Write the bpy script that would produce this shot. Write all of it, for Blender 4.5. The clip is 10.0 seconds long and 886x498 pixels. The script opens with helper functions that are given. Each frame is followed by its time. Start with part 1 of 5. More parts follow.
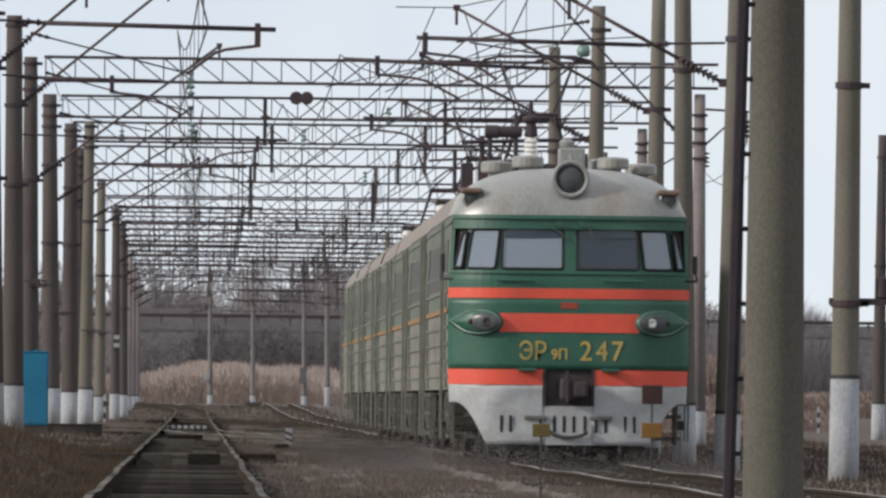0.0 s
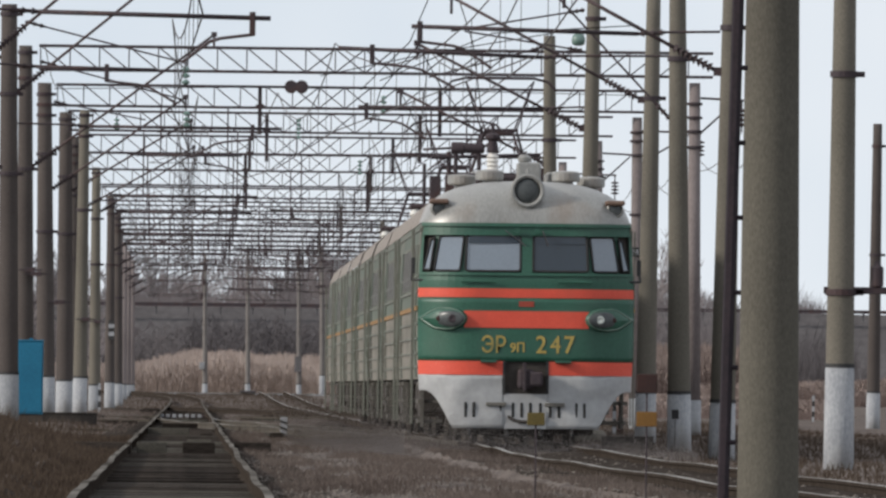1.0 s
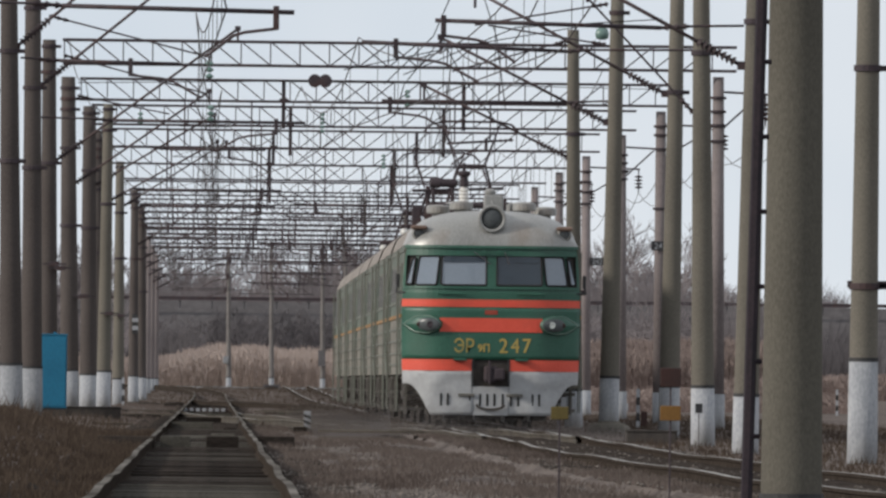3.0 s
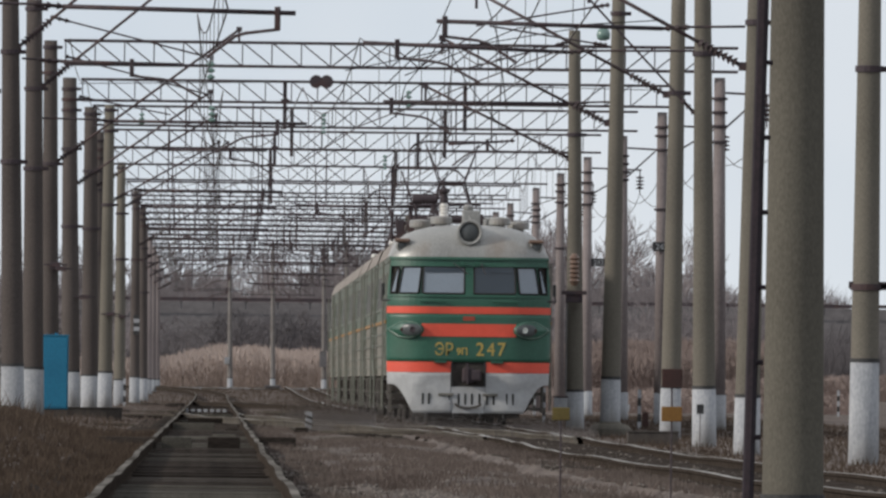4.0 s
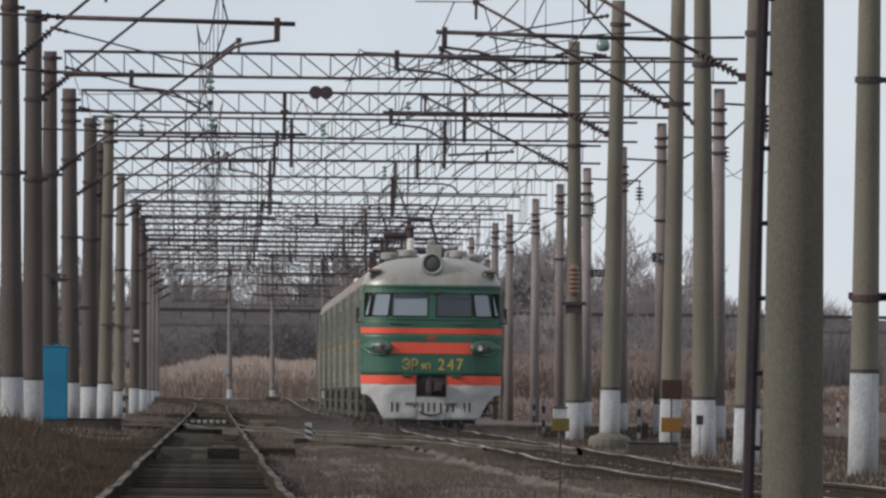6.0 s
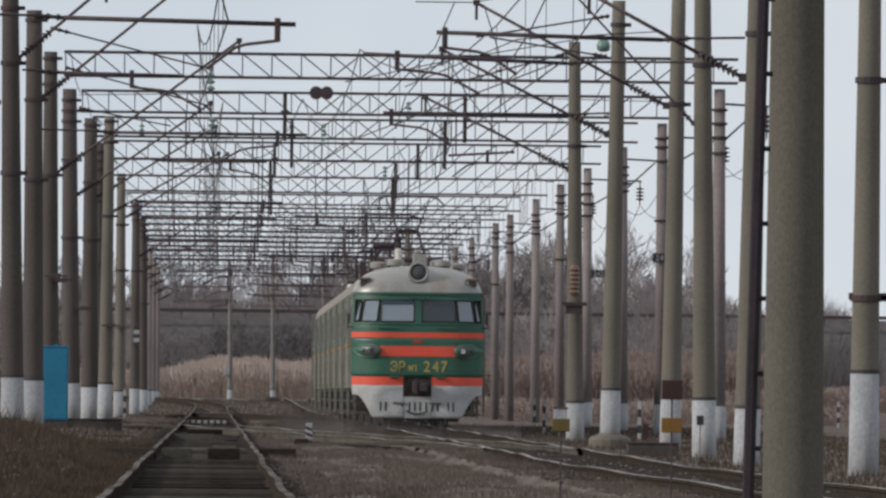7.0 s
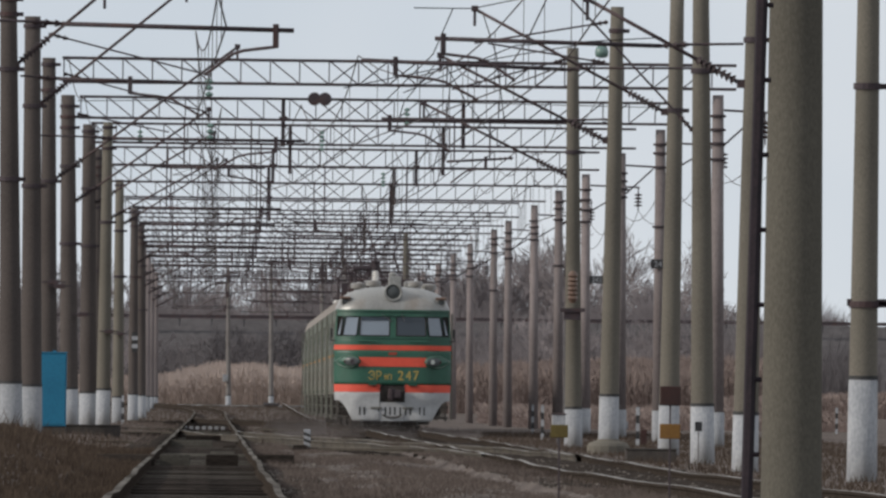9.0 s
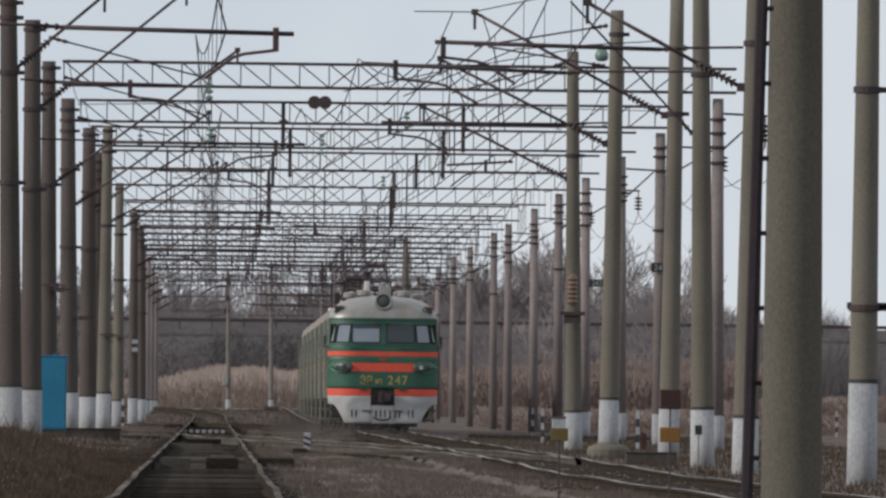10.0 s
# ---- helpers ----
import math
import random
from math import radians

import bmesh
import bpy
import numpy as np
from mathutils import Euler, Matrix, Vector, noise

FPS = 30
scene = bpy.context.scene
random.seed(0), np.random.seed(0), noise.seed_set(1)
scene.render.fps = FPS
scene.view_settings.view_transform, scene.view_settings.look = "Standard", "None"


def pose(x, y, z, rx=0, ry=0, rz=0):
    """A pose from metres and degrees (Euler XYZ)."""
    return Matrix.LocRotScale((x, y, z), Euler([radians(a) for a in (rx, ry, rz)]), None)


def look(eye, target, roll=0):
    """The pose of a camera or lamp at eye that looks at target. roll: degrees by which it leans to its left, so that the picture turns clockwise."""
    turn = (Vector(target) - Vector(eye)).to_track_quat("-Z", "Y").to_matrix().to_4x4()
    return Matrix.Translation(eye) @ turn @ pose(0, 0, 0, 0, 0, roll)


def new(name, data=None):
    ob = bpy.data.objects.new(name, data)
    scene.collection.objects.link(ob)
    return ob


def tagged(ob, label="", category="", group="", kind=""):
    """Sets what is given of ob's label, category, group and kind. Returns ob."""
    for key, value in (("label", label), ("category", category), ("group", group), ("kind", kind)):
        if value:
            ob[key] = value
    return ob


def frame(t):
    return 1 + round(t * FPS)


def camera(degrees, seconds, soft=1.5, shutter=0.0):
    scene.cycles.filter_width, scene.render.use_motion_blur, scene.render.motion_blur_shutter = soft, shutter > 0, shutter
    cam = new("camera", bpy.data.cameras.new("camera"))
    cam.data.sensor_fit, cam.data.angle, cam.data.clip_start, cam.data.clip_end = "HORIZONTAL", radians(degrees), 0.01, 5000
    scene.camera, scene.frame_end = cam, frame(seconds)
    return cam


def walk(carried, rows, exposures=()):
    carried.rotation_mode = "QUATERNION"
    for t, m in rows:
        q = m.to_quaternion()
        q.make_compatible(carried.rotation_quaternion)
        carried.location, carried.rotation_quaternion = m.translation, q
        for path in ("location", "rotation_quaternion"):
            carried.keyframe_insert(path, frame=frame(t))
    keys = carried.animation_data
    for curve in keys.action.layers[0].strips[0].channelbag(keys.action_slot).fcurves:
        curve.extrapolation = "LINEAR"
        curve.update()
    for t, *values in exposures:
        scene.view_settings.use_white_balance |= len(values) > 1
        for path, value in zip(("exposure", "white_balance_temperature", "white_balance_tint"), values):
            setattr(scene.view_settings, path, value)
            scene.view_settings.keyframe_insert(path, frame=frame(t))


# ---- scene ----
# The eye stands low beside the centre of the left-hand track, with a long lens.
cam = camera(3.666, 10.0, soft=2.6)
EYE = (0.14, 0.0, 0.87)
AIM = [  # seconds, x and z of the point aimed at, 1000 m ahead
    (0.0, 17.983, 11.768), (0.2, 18.161, 11.635), (0.5, 18.234, 11.644), (0.7, 18.230, 11.607),
    (1.0, 18.364, 10.960), (1.2, 18.048, 10.776), (1.5, 17.619, 10.763), (1.7, 17.331, 10.658),
    (2.0, 16.200, 10.470), (2.1, 16.250, 10.450), (2.2, 16.800, 10.430), (2.3, 16.810, 10.400), (2.4, 16.500, 10.340), (2.5, 16.205, 10.310), (2.7, 16.680, 10.393),
    (3.8, 16.556, 10.579), (4.0, 16.560, 10.563), (4.5, 16.619, 10.751), (5.0, 16.677, 11.067),
    (5.5, 16.614, 11.188), (5.7, 16.560, 11.273), (6.8, 16.669, 11.397), (7.0, 16.551, 11.375),
    (7.5, 16.671, 11.565), (8.0, 16.797, 11.631), (8.5, 16.608, 11.752), (9.0, 16.668, 11.818),
    (9.5, 16.667, 11.879), (10.0, 16.665, 12.067)]
walk(cam, [(t, look(EYE, (x, 1000.0, z), 0.66)) for t, x, z in AIM], exposures=[(0.0, 0.26), (2.5, 0.15), (4.5, 0.08), (7.0, 0.01), (10.0, -0.02)])

# ---- light ----
SUN_UP, SUN_TURN = 24.0, -108.0          # degrees above the horizon, and round from +y (left is negative)
world = bpy.data.worlds.new("sky")
scene.world = world
world.use_nodes = True
sky = world.node_tree.nodes.new("ShaderNodeTexSky")
sky.sky_type, sky.sun_disc = "NISHITA", False
sky.sun_elevation, sky.sun_rotation = radians(SUN_UP), radians(SUN_TURN)
sky.air_density, sky.dust_density, sky.ozone_density = 1.0, 0.6, 1.5
back = world.node_tree.nodes["Background"]
back.inputs["Strength"].default_value = 0.12
co = world.node_tree.nodes.new("ShaderNodeTexCoord")
lift = world.node_tree.nodes.new("ShaderNodeVectorMath")     # haze layer: the lowest degrees look like the sky a little higher up
lift.operation, lift.inputs[1].default_value = "ADD", (0.0, 0.0, 0.16)
world.node_tree.links.new(co.outputs["Generated"], lift.inputs[0])
world.node_tree.links.new(lift.outputs["Vector"], sky.inputs["Vector"])
veil = world.node_tree.nodes.new("ShaderNodeMix")             # thin even cloud over the clear sky
veil.data_type = "RGBA"
cloud, spread = world.node_tree.nodes.new("ShaderNodeTexNoise"), world.node_tree.nodes.new("ShaderNodeMapRange")
cloud.inputs["Scale"].default_value, cloud.inputs["Detail"].default_value = 22.0, 3.0
spread.inputs["From Min"].default_value, spread.inputs["From Max"].default_value = 0.3, 0.7
spread.inputs["To Min"].default_value, spread.inputs["To Max"].default_value = 0.60, 0.90
world.node_tree.links.new(co.outputs["Generated"], cloud.inputs["Vector"])
world.node_tree.links.new(cloud.outputs["Fac"], spread.inputs["Value"])
world.node_tree.links.new(spread.outputs["Result"], veil.inputs["Factor"])
veil.inputs["B"].default_value = (6.5, 6.62, 6.8, 1.0)
world.node_tree.links.new(sky.outputs["Color"], veil.inputs["A"])
world.node_tree.links.new(veil.outputs["Result"], back.inputs["Color"])
sun = new("sun", bpy.data.lights.new("sun", "SUN"))
sun.data.energy, sun.data.angle, sun.data.color = 2.5, radians(6), (1.0, 0.93, 0.84)
d = Vector((math.sin(radians(SUN_TURN)) * math.cos(radians(SUN_UP)), math.cos(radians(SUN_TURN)) * math.cos(radians(SUN_UP)), math.sin(radians(SUN_UP))))
sun.matrix_basis = look(d * 100, (0, 0, 0))


# ---- materials ----
def material(name, a, b, rough=0.7, metal=0.0, scale=6.0, fine=60.0, bump=0.2, stain=None, stretch=(1, 1, 1), vary=0.0, spec=0.4):
    """Two colours mixed by noise at two scales, with relief; stain: a third colour in patches; vary: change from piece to piece."""
    m = bpy.data.materials.new(name)
    m.use_nodes = True
    n, link = m.node_tree.nodes, m.node_tree.links.new
    bsdf = n["Principled BSDF"]
    co, mp = n.new("ShaderNodeTexCoord"), n.new("ShaderNodeMapping")
    mp.inputs["Scale"].default_value = stretch
    link(co.outputs["Object"], mp.inputs["Vector"])
    big, small = n.new("ShaderNodeTexNoise"), n.new("ShaderNodeTexNoise")
    for node, s, det in ((big, scale, 4.0), (small, fine, 3.0)):
        node.inputs["Scale"].default_value, node.inputs["Detail"].default_value = s, det
        link(mp.outputs["Vector"], node.inputs["Vector"])
    add = n.new("ShaderNodeMath")
    add.operation = "MULTIPLY_ADD"
    add.inputs[1].default_value = 0.5
    link(small.outputs["Fac"], add.inputs[0])
    half = n.new("ShaderNodeMath")
    half.operation = "MULTIPLY"
    half.inputs[1].default_value = 0.5
    link(big.outputs["Fac"], half.inputs[0])
    link(half.outputs[0], add.inputs[2])
    ramp = n.new("ShaderNodeValToRGB")
    ramp.color_ramp.elements[0].position, ramp.color_ramp.elements[1].position = 0.36, 0.64
    ramp.color_ramp.elements[0].color, ramp.color_ramp.elements[1].color = (*a, 1), (*b, 1)
    link(add.outputs[0], ramp.inputs["Fac"])
    out = ramp.outputs["Color"]
    if stain:
        patch, cut, mix = n.new("ShaderNodeTexNoise"), n.new("ShaderNodeValToRGB"), n.new("ShaderNodeMix")
        patch.inputs["Scale"].default_value, patch.inputs["Detail"].default_value = scale * 0.45, 6.0
        link(mp.outputs["Vector"], patch.inputs["Vector"])
        cut.color_ramp.elements[0].position, cut.color_ramp.elements[1].position = 0.5, 0.68
        link(patch.outputs["Fac"], cut.inputs["Fac"])
        mix.data_type = "RGBA"
        mix.inputs["B"].default_value = (*stain, 1)
        link(cut.outputs["Color"], mix.inputs["Factor"])
        link(out, mix.inputs["A"])
        out = mix.outputs["Result"]
    if vary:
        info, rng, hsv = n.new("ShaderNodeObjectInfo"), n.new("ShaderNodeMapRange"), n.new("ShaderNodeHueSaturation")
        rng.inputs["To Min"].default_value, rng.inputs["To Max"].default_value = 1 - vary, 1 + vary
        link(info.outputs["Random"], rng.inputs["Value"])
        link(rng.outputs["Result"], hsv.inputs["Value"])
        link(out, hsv.inputs["Color"])
        out = hsv.outputs["Color"]
    link(out, bsdf.inputs["Base Color"])
    bsdf.inputs["Roughness"].default_value, bsdf.inputs["Metallic"].default_value = rough, metal
    bsdf.inputs["Specular IOR Level"].default_value = spec
    if bump:
        bp = n.new("ShaderNodeBump")
        bp.inputs["Strength"].default_value, bp.inputs["Distance"].default_value = bump, 0.02
        link(add.outputs[0], bp.inputs["Height"])
        link(bp.outputs["Normal"], bsdf.inputs["Normal"])
    return m


def pane_glass(name, tint, rough=0.05):
    m = material(name, tint, tuple(c * 1.15 for c in tint), rough, 0.0, 1.5, 30, 0.02, spec=0.9)
    m.node_tree.nodes["Principled BSDF"].inputs["Coat Weight"].default_value = 0.6
    return m


CONCRETE = material("concrete", (0.108, 0.099, 0.083), (0.175, 0.161, 0.135), 0.92, 0, 0.7, 60, 0.15, (0.082, 0.077, 0.068), (1, 1, 0.4), 0.12, spec=0.12)
# darker concrete, mostly for the left-hand masts
CONCRETE_DARK = material("dark_concrete", (0.062, 0.053, 0.05), (0.105, 0.091, 0.084), 0.92, 0, 0.8, 60, 0.15, (0.045, 0.04, 0.04), (1, 1, 0.35), 0.16, spec=0.12)
WHITEWASH = material("whitewash", (0.235, 0.245, 0.262), (0.385, 0.393, 0.405), 0.92, 0, 2.0, 30, 0.2, (0.14, 0.133, 0.122), (1, 1, 0.5), 0.14, spec=0.1)
BLACK_BAND = material("black_paint", (0.02, 0.02, 0.022), (0.045, 0.045, 0.045), 0.7)
# paler than the nearer masts: distance haze is put into the colour
FAR_CONCRETE = material("haze_pale_concrete", (0.13, 0.118, 0.112), (0.21, 0.195, 0.185), 0.92, 0, 1.3, 30, 0.2, spec=0.1)
# lighter copy of the rail side: sunlight on the angled crossover is painted in
RAIL_TAN = material("rail_side_lit_tone", (0.06, 0.053, 0.044), (0.125, 0.108, 0.088), 0.8, 0.1, 1.5, 20, 0.3, (0.045, 0.038, 0.032), spec=0.15)
# nearly matt; the pale tone stands for the sheen on the rail heads
RAIL_BRIGHT = material("running_surface_sheen", (0.2, 0.19, 0.178), (0.38, 0.365, 0.345), 0.6, 0.0, 0.5, 6, 0.05, (0.13, 0.12, 0.11), spec=0.08)
# pinkish concrete lightened to carry the haze over the portal masts
PORTAL_CONCRETE = material("haze_toned_concrete", (0.16, 0.137, 0.134), (0.245, 0.213, 0.208), 0.92, 0, 1.3, 30, 0.3, (0.125, 0.108, 0.106), (1, 1, 0.3), 0.15, spec=0.1)
# tone lowered all round for the mast's shaded right side; blotches are its own
CONCRETE_SHADED = material("shade_toned_concrete", (0.085, 0.079, 0.066), (0.14, 0.13, 0.108), 0.95, 0, 0.8, 70, 0.15, (0.052, 0.052, 0.044), (1, 1, 0.45), spec=0.08)
IRON = material("black_iron", (0.012, 0.008, 0.012), (0.028, 0.018, 0.024), 0.7, 0.2, 5, 40, 0.2)
PORCELAIN_TAN = material("tan_porcelain", (0.12, 0.075, 0.055), (0.18, 0.12, 0.09), 0.4)
STEEL_DARK = material("weathered_steel", (0.035, 0.027, 0.032), (0.07, 0.054, 0.06), 0.75, 0.2, 4, 40, 0.2, (0.07, 0.042, 0.04))
STEEL_GREY = material("galvanised_steel", (0.10, 0.095, 0.10), (0.18, 0.17, 0.17), 0.6, 0.4, 5, 50, 0.15)
TUBE = material("rusty_tube", (0.06, 0.042, 0.044), (0.105, 0.074, 0.074), 0.7, 0.2, 6, 50, 0.2, (0.05, 0.042, 0.045))
CERAMIC = material("brown_porcelain", (0.03, 0.02, 0.022), (0.055, 0.04, 0.042), 0.6, spec=0.25)
GLASS_GREEN = material("grey_green_glass", (0.10, 0.17, 0.15), (0.17, 0.26, 0.23), 0.2, spec=0.6)
WHITE_CERAMIC = material("white_porcelain", (0.62, 0.61, 0.58), (0.75, 0.74, 0.7), 0.3)
WIRE = material("copper_wire", (0.05, 0.045, 0.045), (0.10, 0.08, 0.075), 0.6, 0.5, bump=0)
# no gloss: pale noise patches stand for glints along dull rail heads
RAIL_TOP = material("running_surface_glints", (0.045, 0.041, 0.037), (0.22, 0.206, 0.19), 0.7, 0.0, 0.22, 3, 0.1, (0.04, 0.035, 0.03), spec=0.0)
RAIL_SIDE = material("rusty_rail", (0.028, 0.023, 0.02), (0.062, 0.051, 0.043), 0.9, 0.0, 3, 30, 0.3, spec=0.0)
SLEEPER = material("tarred_wood", (0.02, 0.017, 0.015), (0.052, 0.043, 0.037), 0.95, 0, 5, 40, 0.5, stretch=(0.2, 1, 1), vary=0.35, spec=0.05)
SLEEPER_PALE = material("weathered_sleeper", (0.055, 0.052, 0.044), (0.105, 0.098, 0.085), 0.9, 0, 5, 40, 0.4, vary=0.2, spec=0.1)
EARTH = material("gravelly_earth", (0.07, 0.06, 0.056), (0.19, 0.165, 0.152), 0.95, 0, 0.9, 9, 0.9, (0.155, 0.13, 0.117), (1, 0.35, 1), spec=0.0)
TRACK_BED = material("oily_track_bed", (0.024, 0.02, 0.018), (0.07, 0.06, 0.053), 0.95, 0, 1.6, 12, 0.9, (0.048, 0.04, 0.034), (1, 0.5, 1), spec=0.0)
STONE = material("ballast_stone", (0.06, 0.052, 0.047), (0.19, 0.165, 0.147), 0.9, 0, 1.2, 20, 0.4, spec=0.1)
DRY_GRASS = material("dry_grass", (0.05, 0.037, 0.029), (0.122, 0.093, 0.072), 0.95, 0, 0.7, 9, 0, (0.046, 0.034, 0.027), spec=0.03)
DRY_WEED = material("dusty_weeds", (0.088, 0.07, 0.061), (0.195, 0.16, 0.141), 0.95, 0, 0.7, 9, 0, (0.076, 0.06, 0.053), spec=0.03)
REED = material("dry_reed", (0.24, 0.186, 0.158), (0.36, 0.288, 0.25), 0.95, 0, 0.15, 2, 0, spec=0.05)
REED_BROWN = material("brown_reed", (0.145, 0.108, 0.097), (0.225, 0.174, 0.158), 0.95, 0, 0.12, 2, 0, (0.12, 0.092, 0.085), spec=0.05)
REED_HEAD_BROWN = material("brown_reed_plume", (0.20, 0.155, 0.138), (0.31, 0.25, 0.225), 0.95, 0, 0.3, 3, 0, spec=0.05)
REED_HEAD = material("reed_plume", (0.36, 0.295, 0.26), (0.48, 0.40, 0.36), 0.95, 0, 0.3, 3, 0, spec=0.05)
BARK = material("bare_bark", (0.11, 0.098, 0.098), (0.16, 0.145, 0.143), 0.9, 0, 2, 20, 0, vary=0.15, spec=0.05)
# twig, scrub and bank tones greyed and lifted to hold the distance haze
TWIG = material("bare_twigs", (0.175, 0.155, 0.158), (0.25, 0.225, 0.228), 0.9, 0, 0.6, 6, 0, vary=0.15, spec=0.05)
SCRUB = material("dark_scrub", (0.11, 0.1, 0.104), (0.165, 0.152, 0.156), 0.9, 0, 0.25, 4, 0, (0.09, 0.082, 0.085), vary=0.12, spec=0.05)
BANK = material("embankment_soil", (0.08, 0.075, 0.077), (0.12, 0.113, 0.115), 0.95, 0, 0.12, 1.5, 0.5, spec=0.05)
BLUE = material("blue_paint", (0.008, 0.125, 0.225), (0.014, 0.165, 0.285), 0.5, 0, 1.2, 20, 0.08, (0.014, 0.11, 0.18))
GREEN = material("green_paint", (0.02, 0.078, 0.052), (0.032, 0.112, 0.076), 0.42, 0, 1.3, 25, 0.06, (0.045, 0.10, 0.075))
GREEN_DIRTY = material("dusty_green_paint", (0.068, 0.088, 0.066), (0.12, 0.138, 0.108), 0.6, 0, 1.5, 25, 0.15, (0.145, 0.138, 0.112), (1, 0.3, 2))
# paler green: light caught by ribs and grab rails is in the colour
RIB_PALE = material("lit_ribs_and_rails", (0.10, 0.11, 0.09), (0.165, 0.168, 0.14), 0.6, 0, 1.5, 25, 0.1, (0.095, 0.09, 0.073), (1, 0.3, 2))
GREY_DIRTY = material("dusty_lower_side", (0.14, 0.133, 0.11), (0.22, 0.203, 0.174), 0.75, 0, 1.5, 25, 0.2, (0.11, 0.106, 0.088), (1, 0.3, 2))
RED = material("orange_red_paint", (0.60, 0.072, 0.042), (0.69, 0.095, 0.056), 0.45, 0, 2, 30, 0.05, (0.52, 0.075, 0.045))
YELLOW = material("yellow_paint", (0.34, 0.25, 0.065), (0.45, 0.34, 0.10), 0.6, 0, 6, 60, 0, (0.22, 0.19, 0.07))
ORANGE_LINE = material("faded_orange_line", (0.20, 0.115, 0.045), (0.30, 0.175, 0.07), 0.75, 0, 1.5, 20, 0, (0.14, 0.10, 0.06), (1, 0.3, 1))
SILVER = material("grey_roof_paint", (0.23, 0.23, 0.22), (0.33, 0.33, 0.315), 0.38, 0.15, 1.2, 20, 0.05, (0.19, 0.145, 0.11), (1.6, 1, 0.6))
SKIRT = material("pale_skirt_paint", (0.315, 0.322, 0.328), (0.39, 0.397, 0.40), 0.42, 0, 1.0, 12, 0.06, (0.27, 0.265, 0.255))
ROOF_DIRTY = material("dusty_roof", (0.19, 0.165, 0.145), (0.28, 0.25, 0.22), 0.75, 0, 1.0, 14, 0.2, (0.15, 0.13, 0.115))
# running-gear grime; also holds the shade in corner recess and cab
UNDER = material("grime_and_shade", (0.03, 0.026, 0.024), (0.07, 0.06, 0.052), 0.85)
POST_DUSTY = material("dusty_step", (0.10, 0.095, 0.085), (0.17, 0.16, 0.14), 0.85)
# pale tint holds the sky's reflection; dark is the same glass without it
GLASS_CAB = pane_glass("cab_glass_sky_tint", (0.15, 0.185, 0.225))
GLASS_DARK = pane_glass("cab_glass_shade_tint", (0.022, 0.034, 0.048))
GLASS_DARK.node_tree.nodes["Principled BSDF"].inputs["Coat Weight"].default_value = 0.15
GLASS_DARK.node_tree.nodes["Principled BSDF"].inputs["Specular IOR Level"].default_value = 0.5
GLASS_SIDE = material("dusty_side_glass", (0.055, 0.052, 0.045), (0.095, 0.088, 0.075), 0.45, spec=0.25)
LENS = material("lamp_glass", (0.045, 0.052, 0.054), (0.085, 0.093, 0.095), 0.3, 0, 8, 40, 0.02, spec=0.4)
LENS_CLEAR = pane_glass("clear_lamp_glass", (0.35, 0.38, 0.36), 0.1)
RED_DARK = material("dark_red_sign", (0.026, 0.011, 0.009), (0.046, 0.016, 0.012), 0.6)
RED_FADED = material("faded_red_paint", (0.25, 0.04, 0.025), (0.33, 0.06, 0.035), 0.6)
# pale green of the gloss highlight round the lamp fairings
GREEN_GLINT = material("green_gloss_highlight", (0.07, 0.13, 0.1), (0.19, 0.25, 0.21), 0.35, 0, 3, 30, 0.05)
DUST = material("airborne_dust", (0.30, 0.265, 0.245), (0.38, 0.34, 0.315), 1.0, 0, 2, 10, 0, spec=0.0)
AMBER = material("amber_sign", (0.14, 0.066, 0.012), (0.20, 0.10, 0.02), 0.6)
OCHRE = material("ochre_sign", (0.075, 0.055, 0.012), (0.12, 0.09, 0.022), 0.6)
PLATE_BLACK = material("black_plate", (0.015, 0.015, 0.018), (0.03, 0.03, 0.032), 0.5)
ROOF_RUBBER = material("black_rubber", (0.012, 0.012, 0.012), (0.03, 0.03, 0.03), 0.8)


# ---- mesh helpers ----
def mesh_of(name, bm, *mats):
    me = bpy.data.meshes.new(name)
    bm.to_mesh(me)
    bm.free()
    for m in mats:
        me.materials.append(m)
    return me


def part(name, bm, mat, parent=None, label="", smooth=False, mesh=None, at=None):
    me = mesh or mesh_of(name, bm, *(mat if isinstance(mat, (list, tuple)) else [mat]))
    if smooth:
        for p in me.polygons:
            p.use_smooth = True
    ob = new(name, me)
    if parent:
        ob.parent = parent
    if at is not None:
        ob.matrix_basis = at
    if label:
        ob["label"] = label
    return ob


def empty(name, x, y, z=0.0):
    ob = new(name)
    ob.empty_display_size = 0.2
    ob.matrix_basis = pose(x, y, z)
    return ob


def tube(bm, p, q, r, r2=None, n=8, cap=True):
    p, q = Vector(p), Vector(q)
    r2 = r if r2 is None else r2
    z = (q - p).normalized()
    x = z.orthogonal().normalized()
    y = z.cross(x)
    rings = []
    for c, rad in ((p, r), (q, r2)):
        rings.append([bm.verts.new(c + (x * math.cos(a) + y * math.sin(a)) * rad) for a in (2 * math.pi * i / n for i in range(n))])
    for i in range(n):
        bm.faces.new((rings[0][i], rings[0][(i + 1) % n], rings[1][(i + 1) % n], rings[1][i]))
    if cap:
        bm.faces.new(rings[0][::-1])
        bm.faces.new(rings[1])
    return bm


